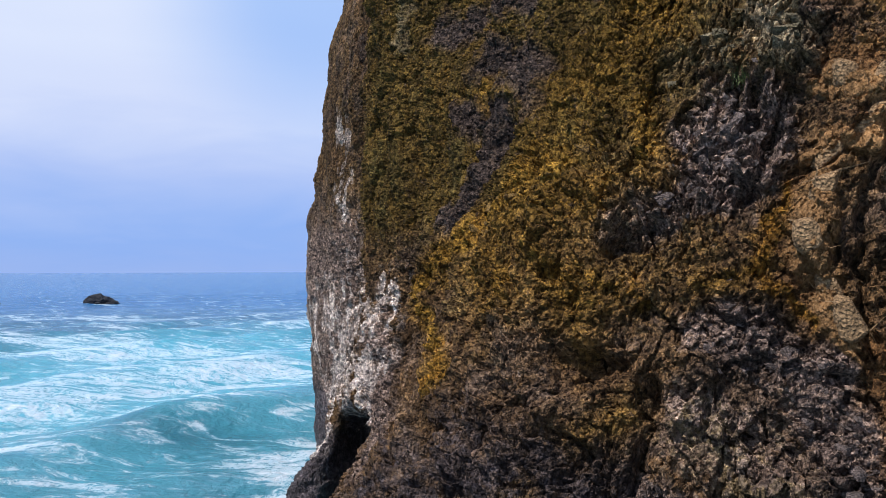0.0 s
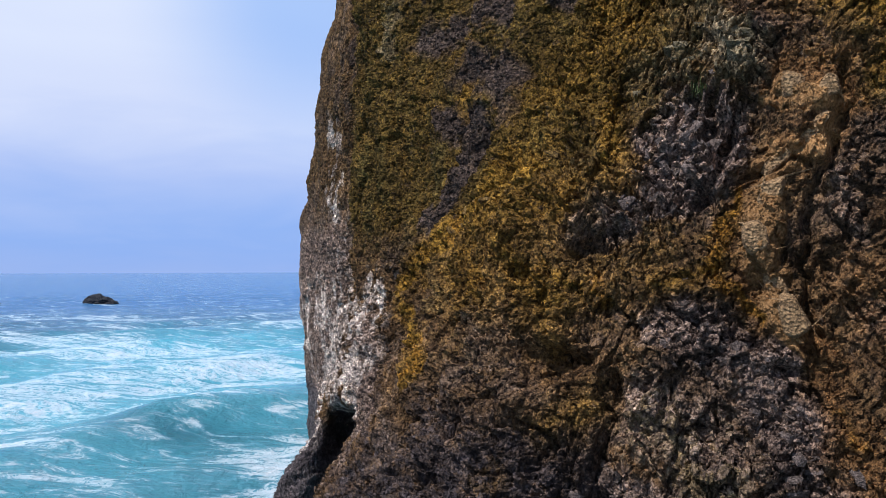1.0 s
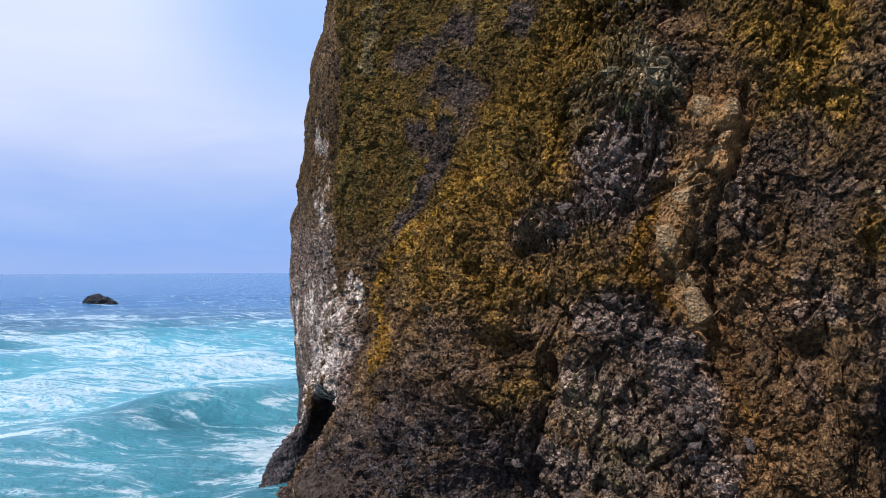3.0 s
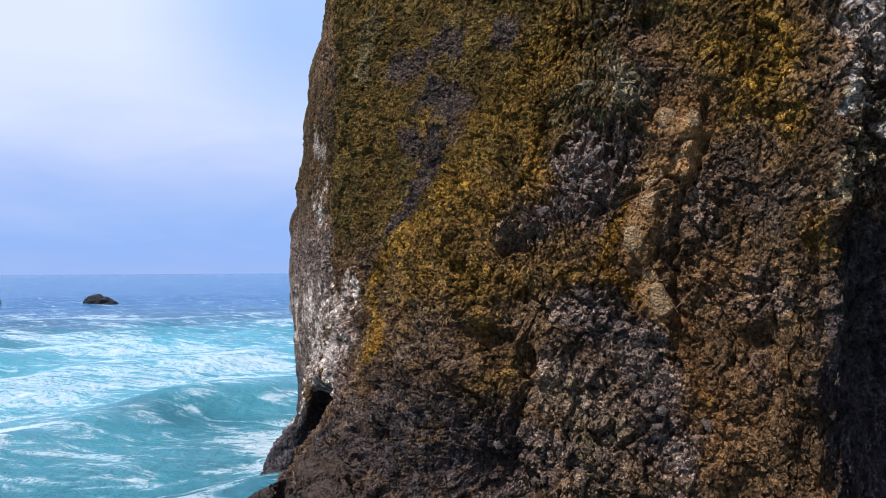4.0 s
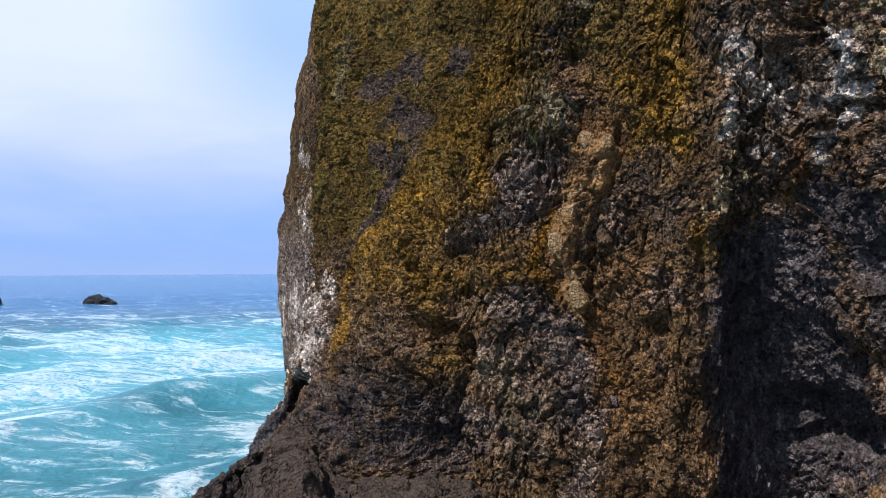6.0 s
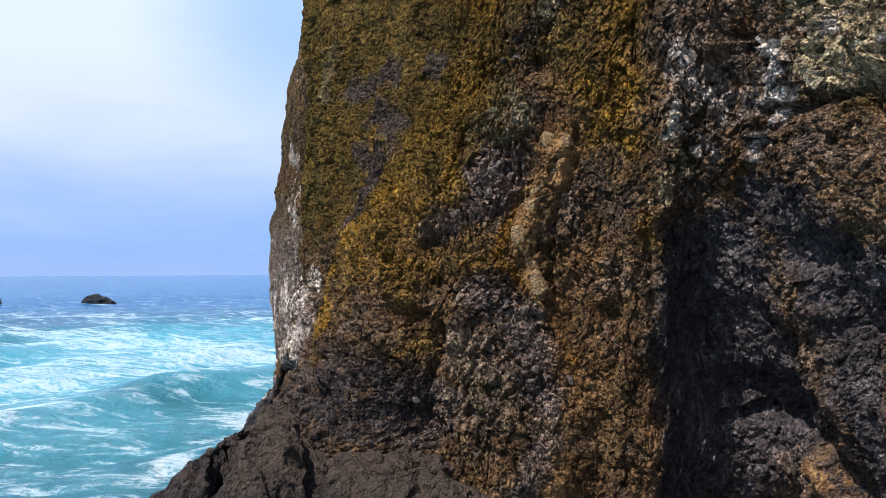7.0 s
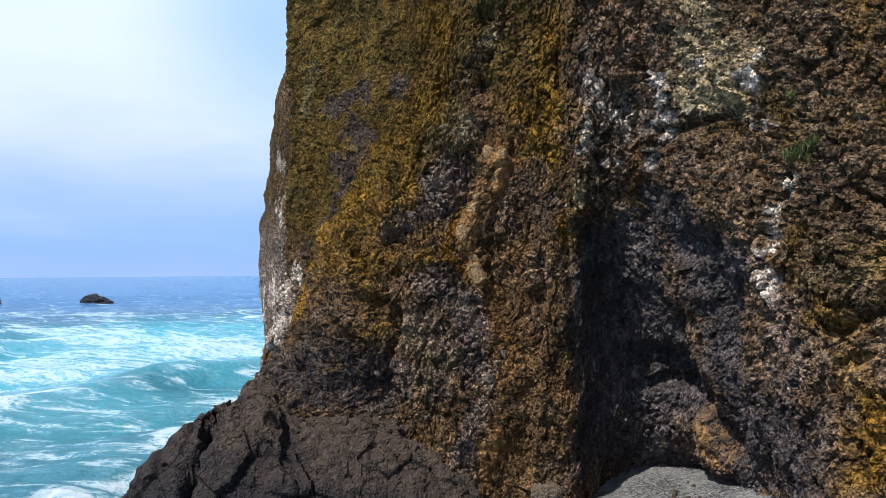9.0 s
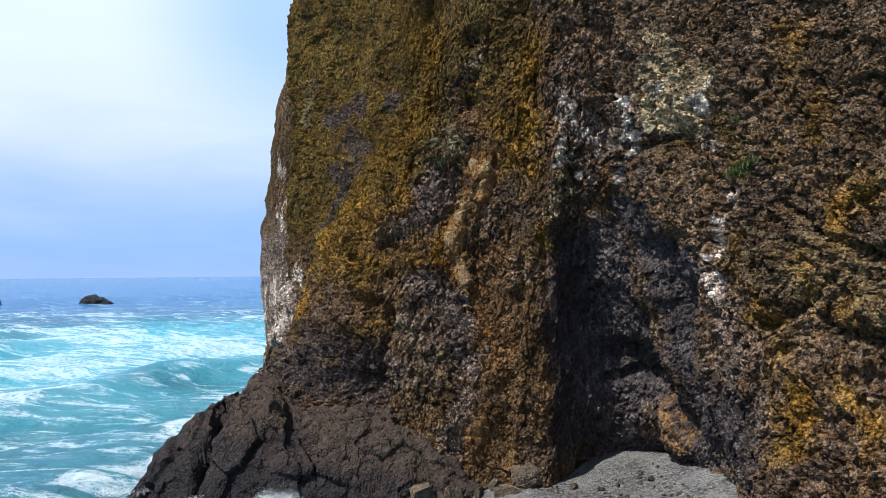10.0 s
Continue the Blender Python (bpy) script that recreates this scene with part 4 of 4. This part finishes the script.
def build_cliff():
    along = steps((2, 48, 0.6), (48, 60, 0.16), (60, 76, 0.08), (76, 90, 0.05), (90, 123, DENSE), (123, 130, 0.15), (130, LENGTH - 1, 0.6))
    up = steps((-3, 0, 0.25), (0, 27, DENSE), (27, 46, 0.14))
    s, z = (a.ravel() for a in np.meshgrid(along, up, indexing="ij"))
    pos, cover = cliff_form(s, z)
    # the top runs inland as rough turf
    nz = len(up)
    back = np.array([2, 6, 14, 30])
    rim = pos.reshape(len(along), nz, 3)[:, -1]
    out = lookup(along)[1]
    top = np.stack([np.c_[rim[:, :2] - out * b, rim[:, 2] + 1.2 * np.sqrt(b)] for b in back], 1)
    pos = np.concatenate([pos.reshape(len(along), nz, 3), top], 1).reshape(-1, 3)
    cover = {k: np.concatenate([v.reshape(len(along), nz), np.full((len(along), 4), 0.8 if k == "moss" else 0.0)], 1).ravel() for k, v in cover.items()}
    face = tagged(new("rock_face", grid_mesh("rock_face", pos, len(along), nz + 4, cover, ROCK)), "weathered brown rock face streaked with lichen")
    face.parent = whole = new("cliff")
    return tagged(whole, "tall brown sea cliff with ochre lichen and white droppings", "cliff")


DENSE = 0.04
cliff = build_cliff()

# ---- the sea and the beach ----
def sea_height(x, y):
    """Swell running in from the open sea, steeper and shorter towards the cove."""
    h = np.zeros(len(x))
    p = np.c_[x, y, np.zeros(len(x))]
    bend = 5 * smooth_noise(p * 0.018, 91) + 1.6 * smooth_noise(p * 0.07, 92)
    for dx, dy, wave, amp, phase in ((0.80, -0.60, 27.0, 0.85, 0.8), (0.45, -0.89, 15.0, 0.30, 2.0), (0.85, -0.5, 9.5, 0.14, 1.0), (0.1, -1.0, 6.0, 0.06, 0.3)):
        a = ((x * dx + y * dy) + bend) * 2 * np.pi / wave + phase
        h += amp * (2 * (0.5 + 0.5 * np.sin(a)) ** 1.8 - 0.9)
    r = np.hypot(x, y)
    # one steep swell about to break
    near = (y - 61.5 - 0.15 * (x + 19) + bend * 0.3)
    h += 0.4 * np.exp(-(near / np.where(near < 0, 4.5, 9.0)) ** 2) * np.exp(-((x + 20) / 9) ** 4)
    h *= np.clip((11 - x) / 9, 0.12, 1)
    return h * np.clip(1 - (r - 95) / 200, 0.3, 1) + 0.10 * layered(p * 0.4, 95, 3) * np.clip(1 - r / 400, 0, 1)


def foam_cover(x, y):
    p = np.c_[x, y, np.zeros(len(x))]
    wx = x + 7 * smooth_noise(p * 0.06, 61) + 3.5 * smooth_noise(p * 0.17, 62)
    wy = y + 9 * smooth_noise(p * 0.05, 63) + 3 * smooth_noise(p * 0.2, 64)
    f = 0.10 * np.clip(1 - (np.hypot(x, y) - 60) / 240, 0, 1)
    for x0, y0, a, b, turn, by in (
            (-26, 86, 24, 13, 20, 0.44), (-44, 70, 18, 10, 35, 0.44), (-33, 56, 8, 4.5, 50, 0.74), (-27, 45, 11, 2.4, 55, 0.70), (-19, 75, 10, 5, 30, 0.58), (-55, 104, 28, 8, 5, 0.48),
            (-70, 130, 40, 6, 4, 0.34), (-45, 160, 45, 7, -3, 0.33), (-11.5, 46, 1.8, 9, -8, 0.5), (-10.2, 42, 2.0, 3.6, 0, 0.9), (-10, 33, 1.6, 6, -8, 0.42), (-9, 16.5, 2.2, 2.6, 0, 0.75), (-2, 12.6, 5, 1.2, 0, 0.9), (-7, 24, 1.5, 5, 0, 0.5),
            (-126, 263, 14, 2.2, 0, 0.5), (-90, 190, 60, 5, 2, 0.31), (-30, 210, 40, 5, 2, 0.28), (-40, 115, 30, 9, 10, 0.42)):
        c, k = math.cos(radians(turn)), math.sin(radians(turn))
        u, v = (wx - x0) * c + (wy - y0) * k, (wy - y0) * c - (wx - x0) * k
        f = np.maximum(f, by * np.exp(-(np.abs(u / a) ** 2.5 + np.abs(v / b) ** 2.5)))
    return f


def build_sea():
    turns = np.radians(np.concatenate([np.arange(-64, 12, 0.17), np.arange(12, 296.1, 4.0)]))
    radii = np.concatenate([np.r_[0, 1], np.geomspace(2, 400, 440), np.geomspace(405, 4900, 60)])
    a, r = (v.ravel() for v in np.meshgrid(turns, radii, indexing="ij"))
    x, y = 2 + r * np.sin(a), -12 + r * np.cos(a)
    z = sea_height(x, y)
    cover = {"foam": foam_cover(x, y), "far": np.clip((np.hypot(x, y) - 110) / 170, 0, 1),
             "shoal": np.clip(np.exp(-(((x + 34) / 60) ** 2 + ((y - 95) / 75) ** 2)) - 0.4 * np.exp(-(((x + 20) / 10) ** 2 + ((y - 54) / 6) ** 2)), 0, 1)}
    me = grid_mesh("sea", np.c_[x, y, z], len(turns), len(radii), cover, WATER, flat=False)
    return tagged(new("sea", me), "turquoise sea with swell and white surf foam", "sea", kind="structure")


sea = build_sea()


def beach_height(x, y):
    return 0.35 + 0.15 * (x - 14.5) + 0.05 * (15 - y) - 0.0022 * (15 - y) ** 2 * (y < 15) + 0.15 * np.sin(x * 0.7 + y * 0.4) + 0.25 * np.exp(-((x - 10) / 3) ** 2) * np.clip((y - 11) / 3, 0, 1)


def build_beach():
    xs, ys = np.arange(4, 36, 0.12), np.arange(-30, 21, 0.12)
    x, y = (v.ravel() for v in np.meshgrid(xs, ys, indexing="ij"))
    p = np.c_[x, y, np.zeros(len(x))]
    z = np.maximum(beach_height(x, y), -2.5) + 0.05 * layered(p * 1.1, 81, 3) + 0.02 * layered(p * 6, 84, 2)
    return tagged(new("beach", grid_mesh("beach", np.c_[x, y, z], len(xs), len(ys), {}, SHINGLE, flat=False)),
                  "small grey shingle beach at the foot of the cliff", "beach", kind="structure")


beach = build_beach()

# ---- rocks ----
def rock_mesh(name, size, seed, material, detail=4, rough=0.16, cell=0.9, peaked=False):
    """A weathered lump of rock: a sphere pressed to size, broken into facets."""
    bm = bmesh.new()
    bmesh.ops.create_icosphere(bm, subdivisions=detail, radius=1)
    me = bpy.data.meshes.new(name)
    bm.to_mesh(me)
    bm.free()
    co = np.zeros(len(me.vertices) * 3, np.float32)
    me.vertices.foreach_get("co", co)
    co = co.reshape(-1, 3).astype(float)
    co = np.sign(co) * np.abs(co) ** 0.8
    away = co / np.linalg.norm(co, axis=1)[:, None]
    p = co * np.array(size)
    d = 0.35 * layered(p / (cell * 2.5) + seed, 100 + seed, 3)
    for k, (scale, amount) in enumerate(((1.0, 0.5), (0.42, 0.22), (0.18, 0.10))):
        relief, joint = broken(p / (cell * scale) + seed * 3.7, 200 + seed + k, 1.0)
        d += amount * (relief - 0.4 * np.exp(-joint * 8))
    p = p + away * (d * rough * max(size))[:, None]
    if peaked:
        p[:, 2] *= 0.62 + 0.34 * np.exp(-((p[:, 0] / size[0] + 0.25) / 0.55) ** 2) + 0.15 * np.exp(-((p[:, 0] / size[0] - 0.4) / 0.2) ** 2)
    me.vertices.foreach_set("co", p.astype(np.float32).ravel())
    me.materials.append(material)
    me.update()
    return me


def ledge_height(x, y):
    """The wave-worn ledge: a crest along the foot of the cliff, falling away rounded to the sea."""
    crest = np.interp(x, [-9.4, -8.0, -7.2, -5.8, -4.6, -3.7, -2.4, -0.8, 0.7, 2.2, 4.2, 5.8, 7.2, 8.6, 10.0, 11.4], [-1.5, -0.2, 1.0, 2.3, 3.5, 4.4, 5.2, 5.0, 3.9, 3.6, 3.8, 3.4, 2.4, 1.4, 0.7, -0.3])
    edge = np.interp(x, [-10, -7, -3, 0, 2, 6, 9], [16.6, 17.2, 18.0, 17.6, 16.6, 16.0, 15.2])
    foot = np.interp(x, [-10, -7, -3, 2, 6, 9], [14.6, 13.8, 13.4, 13.0, 12.9, 13.2])
    fall = np.clip((edge - y) / (edge - foot), 0, 1.5)
    z = crest + 0.10 * np.clip(y - edge, 0, 3) - (crest + 1.2) * fall ** 1.9
    z += 0.5 * layered(np.c_[x, y, np.zeros(len(x))] * 0.45, 311, 3)
    for x0, slope, wide, deep in ((-3.7, 0.12, 0.24, 2.4), (0.6, -0.35, 0.18, 0.8), (4.9, 0.4, 0.15, 0.35)):
        wander = 0.25 * np.sin(y * 1.9 + x0) + 0.1 * np.sin(y * 5.3)
        z -= deep * np.exp(-((x - x0 - slope * (y - 16) - wander) / wide) ** 2)
    return z


def ledge_lump(west, east):
    xs, ys = np.arange(west, east + 0.03, 0.055), np.arange(12.2, 21.5, 0.055)
    x, y = (v.ravel() for v in np.meshgrid(xs, ys, indexing="ij"))
    z = np.maximum(ledge_height(x, y), -2.5)
    down = np.gradient(z.reshape(len(xs), len(ys)), 0.055)
    out = np.stack([-down[0].ravel(), -down[1].ravel(), np.ones(len(z))], 1)
    out /= np.linalg.norm(out, axis=1)[:, None]
    p = np.c_[x, y, z]
    d = 0.12 * layered(p * 1.3, 315, 3)
    for size, amount, seed in ((2.6, 0.34, 301), (0.9, 0.11, 303), (0.34, 0.04, 305), (0.17, 0.022, 307)):
        relief, joint = broken(p / size, seed, 1.1)
        d += amount * (relief - (0.4 if size > 2 else 0.12) * np.exp(-joint * 8))
    p = p + out * d[:, None]
    return grid_mesh("rock_lump", p - np.array((-1.0, 17.0, 0.0)), len(xs), len(ys), {}, LEDGE)


ledge = tagged(new("rock_ledge"), "dark weathered rock ledge below the cliff, washed by waves", "rock")
ledge.matrix_basis = pose(-1, 17, 0)
for west, east in ((-10.5, -3.7), (-3.7, 0.7), (0.7, 11.4)):
    lump = new("rock_lump", ledge_lump(west, east))
    lump.parent = ledge
    tagged(lump, "dark wave-worn lump of rock")

for x, y, wide, high, seed in ((-130.4, 268.2, 6.2, 3.4, 31), (-170, 262, 4.0, 4.4, 33)):
    rock = tagged(new("sea_rock", rock_mesh("sea_rock", (wide, 3.6, high * 1.2), seed, OFFSHORE, 5, 0.2, 2.2, True)),
                  "small dark rock standing out of the open sea", "rock", "rocks in the sea")
    rock.matrix_basis = pose(x, y, -0.2, 0, 8)

boulder = tagged(new("boulder", rock_mesh("boulder", (0.75, 0.7, 0.65), 41, BROWN, 5, 0.2, 0.5)), "brown boulder at the edge of the shingle beach", "boulder")
boulder.matrix_basis = pose(12.95, 14.5, 0.85)

# ---- loose and broken blocks ----
def block_mesh(name, rng, material, flat=0.7):
    """An angular block: the hull of a few points."""
    bm = bmesh.new()
    for _ in range(13):
        v = Vector([rng.uniform(-1, 1) for _ in range(3)])
        v = Vector([math.copysign(abs(c) ** 0.55, c) for c in v])
        bm.verts.new((v.x * 0.5, v.y * 0.5 * rng.uniform(0.7, 1), v.z * 0.5 * flat))
    hull = bmesh.ops.convex_hull(bm, input=bm.verts[:])
    bmesh.ops.delete(bm, geom=list({g for g in hull["geom_interior"] + hull["geom_unused"] if isinstance(g, bmesh.types.BMVert)}), context="VERTS")
    me = bpy.data.meshes.new(name)
    bm.to_mesh(me)
    bm.free()
    me.materials.append(material)
    return me


rng = random.Random(7)
KINDS = {m.name: [block_mesh("rock_block", rng, m) for _ in range(6)] for m in (SLATE, OLIVE, TAN, PALE, OCHRE, BROWN)}


def block_field(count, material, line, wide, low, high, tilt=(0, 0, 0)):
    """Angular blocks standing proud of the cliff along a line of (s, z)."""
    pts = []
    for _ in range(count):
        k = rng.uniform(0, len(line) - 1.001)
        i, f = int(k), k - int(k)
        pts.append((line[i][0] * (1 - f) + line[i + 1][0] * f + rng.gauss(0, wide), line[i][1] * (1 - f) + line[i + 1][1] * f + rng.gauss(0, wide)))
    s, z = np.array(pts).T
    pos, _ = cliff_form(s, z)
    out = lookup(s)[1]
    for p, o in zip(pos, out):
        ob = new("rock_block", rng.choice(KINDS[material.name]))
        ob.parent = cliff
        size = rng.uniform(low, high) ** 1.0
        turn = math.degrees(math.atan2(o[1], o[0]))
        sink = 0.36 * size
        m = pose(p[0] - o[0] * sink, p[1] - o[1] * sink, p[2], tilt[0] + rng.gauss(0, 14), tilt[1] + rng.gauss(0, 14), turn + tilt[2] + rng.gauss(0, 22))
        ob.matrix_basis = m @ Matrix.Diagonal((size, size * rng.uniform(0.8, 1.6), size * rng.uniform(0.6, 1.1), 1))


block_field(70, SLATE, [(94.4, 17.6), (93.8, 16.6), (93.2, 15.6), (92.3, 14.8), (91.3, 14.2)], 0.5, 0.16, 0.5, (25, 25, 0))
block_field(16, SLATE, [(94.3, 17.4), (93.4, 16.2), (92.4, 15.0)], 0.4, 0.45, 0.8, (25, 25, 0))
block_field(9, OLIVE, [(95.2, 18.4), (95.0, 19.4), (94.4, 18.4)], 0.22, 0.45, 0.9)
block_field(14, OLIVE, [(92.0, 18.7), (93.0, 19.3), (94.4, 20.2)], 0.35, 0.25, 0.55)
block_field(32, SLATE, [(92.6, 10.9), (93.6, 10.9), (94.7, 10.2), (95.6, 9.5)], 0.45, 0.2, 0.5, (15, 20, 0))
block_field(26, SLATE, [(95.4, 8.8), (96.2, 7.8), (96.6, 6.8)], 0.5, 0.2, 0.55)
block_field(22, SLATE, [(91.2, 6.2), (92.4, 5.6), (93.4, 5.6)], 0.5, 0.2, 0.5)
block_field(14, PALE, [(102.9, 18.2), (102.6, 17.0), (102.2, 15.2)], 0.22, 0.25, 0.55)
block_field(16, PALE, [(109.0, 20.6), (109.6, 19.2), (110.6, 18.6), (111.4, 19.5)], 0.4, 0.4, 0.95)
block_field(12, PALE, [(109.4, 21.0), (110.0, 20.0), (111.0, 19.8)], 0.4, 0.25, 0.5)
block_field(12, SLATE, [(112.9, 11.6), (113.1, 9.6), (113.8, 8.2)], 0.2, 0.25, 0.55)
block_field(18, OCHRE, [(84.0, 13.6), (85.2, 14.8), (87.0, 15.8), (90.6, 16.8)], 0.6, 0.25, 0.6)
block_field(12, SLATE, [(94.6, 22.6), (93.0, 22.4), (96.2, 24.4)], 0.35, 0.3, 0.65)


def slab(s, z, wide, high, thick, turn, lean=0.0):
    """A broad flat slab, split from the rib and standing proud of it."""
    bm = bmesh.new()
    for _ in range(14):
        a = rng.uniform(0, 6.283)
        r = rng.uniform(0.8, 1.0)
        for side in (-0.5, 0.5):
            k = r * (1.0 if side < 0 else rng.uniform(0.6, 0.9))
            bm.verts.new((side * thick * rng.uniform(0.7, 1.0), 0.5 * wide * k * math.copysign(abs(math.cos(a)) ** 0.6, math.cos(a)), 0.5 * high * k * math.copysign(abs(math.sin(a)) ** 0.6, math.sin(a))))
    bmesh.ops.convex_hull(bm, input=bm.verts[:])
    loose = [v for v in bm.verts if not v.link_faces]
    bmesh.ops.delete(bm, geom=loose, context="VERTS")
    bmesh.ops.bevel(bm, geom=bm.edges[:], offset=0.03, segments=1, affect="EDGES")
    me = bpy.data.meshes.new("rock_slab")
    bm.to_mesh(me)
    bm.free()
    me.materials.append(TAN)
    ob = new("rock_slab", me)
    ob.parent = cliff
    here = np.array([s])
    pos, _ = cliff_form(here, np.array([z]))
    o = lookup(here)[1][0]
    ob.matrix_basis = pose(pos[0][0] - o[0] * thick * 0.3, pos[0][1] - o[1] * thick * 0.3, pos[0][2], 0, lean, math.degrees(math.atan2(o[1], o[0]))) @ Matrix.Rotation(radians(turn), 4, "X")
    return tagged(ob, "tan slab of split rock")


for at in ((96.3, 17.6, 0.7, 0.9, 0.4, -10, 6), (97.1, 17.4, 0.8, 0.8, 0.4, 15, 10), (96.8, 16.3, 0.5, 1.4, 0.35, -35, 4), (95.9, 15.5, 0.45, 1.2, 0.3, -50, 0),
           (95.7, 14.4, 0.7, 1.3, 0.35, -12, 6), (95.3, 13.2, 0.75, 1.1, 0.4, 8, 4), (95.8, 12.0, 0.6, 1.0, 0.35, 25, 8), (96.2, 11.1, 0.8, 1.4, 0.45, 12, 4)):
    slab(*at)

# rubble where the ledge meets the beach
for k in range(46):
    x = rng.uniform(6.6, 13.0)
    y = 15.4 - 0.12 * (x - 6.6) + rng.gauss(0, 0.5) - rng.uniform(0, 1.2)
    size = rng.uniform(0.18, 0.75) if k > 5 else rng.uniform(0.7, 1.1)
    ob = tagged(new("stone", rng.choice(KINDS[BROWN.name])), "loose angular brown stone on the shore", "stone", "rubble at the foot of the cliff")
    ob.matrix_basis = pose(x, y, max(0.1, 0.35 + 0.15 * (x - 14.5)) + size * 0.2, rng.uniform(0, 360), rng.uniform(0, 360), rng.uniform(0, 360)) @ Matrix.Diagonal((size, size * 1.2, size, 1))
for k in range(90):
    x, y = rng.uniform(13.6, 20), rng.uniform(8, 15)
    size = rng.uniform(0.08, 0.22) if k % 6 else rng.uniform(0.22, 0.42)
    ob = tagged(new("stone", rng.choice(KINDS[BROWN.name])), "small stone lying on the shingle", "stone", "stones on the beach")
    ob.matrix_basis = pose(x, y, float(beach_height(x, y)) + size * 0.15, rng.uniform(0, 360), rng.uniform(0, 360), rng.uniform(0, 360)) @ Matrix.Diagonal((size, size, size, 1))

# ---- plants on the cliff ----
def tuft_mesh(seed):
    r = random.Random(seed)
    bm = bmesh.new()
    for _ in range(160):
        a, lean, high = r.uniform(0, 6.283), r.uniform(0.3, 1.5), r.uniform(0.12, 0.36)
        root = Vector((r.gauss(0, 0.12), r.gauss(0, 0.14), r.gauss(0, 0.10)))
        way = Vector((math.cos(a), math.sin(a), 0))
        side = Vector((-way.y, way.x, 0)) * 0.010
        mid = root + way * (lean * high * 0.4) + Vector((0, 0, high * 0.7))
        tip = root + way * (lean * high) + Vector((0, 0, high * (0.95 - 0.35 * lean)))
        a1, a2, b1, b2, c = (bm.verts.new(v) for v in (root - side, root + side, mid - side * 0.8, mid + side * 0.8, tip))
        bm.faces.new((a1, a2, b2, b1))
        bm.faces.new((b1, b2, c))
    me = bpy.data.meshes.new("grass_tuft")
    bm.to_mesh(me)
    bm.free()
    me.materials.append(GRASS)
    return me


tufts = [tuft_mesh(k) for k in (1, 2, 3)]
spots_at = np.array([(115.3, 15.6), (115.1, 15.4), (115.6, 15.7), (115.4, 15.3), (115.7, 15.8), (93.9, 18.2), (110.8, 17.7), (114.9, 17.6)])
grown, _ = cliff_form(*spots_at.T)
for k, q in enumerate(grown):
    tuft = tagged(new("grass_tuft", tufts[k % 3]), "green grass tuft rooted in a crack of the cliff", "grass", "grass tufts on the cliff")
    o = lookup(spots_at[k:k + 1, 0])[1][0]
    tuft.matrix_basis = pose(q[0] + o[0] * 0.02, q[1] + o[1] * 0.02, q[2] - 0.05, 0, 0, rng.uniform(0, 360)) @ Matrix.Diagonal((1, 1, 1, 1))

# ---- spray where the swell breaks on the ledge ----
def spray_mesh(places):
    """Thousands of drops, thickest near the water."""
    gen = np.random.default_rng(5)
    drop = np.array(((1, 0, 0), (-1, 0, 0), (0, 1, 0), (0, -1, 0), (0, 0, 1), (0, 0, -1)), float)
    sides = np.array(((0, 2, 4), (2, 1, 4), (1, 3, 4), (3, 0, 4), (2, 0, 5), (1, 2, 5), (3, 1, 5), (0, 3, 5)))
    verts, faces = [], []
    for x, y, wide, high, count in places:
        plume = gen.normal(0, wide, 9)
        for k in range(count):
            up = abs(gen.normal(0, 0.45)) * high
            c = np.array((x + plume[k % 9] + gen.normal(0, 0.16 + 0.12 * up), y + gen.normal(0, 0.3), 0.05 + up))
            faces.append(sides + 6 * len(verts))
            verts.append(c + drop * gen.uniform(0.004, 0.016) * (1.5 - min(1, up / high)))
    me = bpy.data.meshes.new("sea_spray")
    me.from_pydata(np.concatenate(verts).tolist(), [], np.concatenate(faces).tolist())
    me.materials.append(SPRAY)
    return me


tagged(new("sea_spray", spray_mesh(((0.4, 13.3, 0.7, 0.8, 2400), (-8.0, 15.0, 0.7, 0.4, 1500), (-3.9, 13.6, 0.3, 0.4, 400)))), "white spray of a wave breaking on the ledge", "spray", kind="stuff")
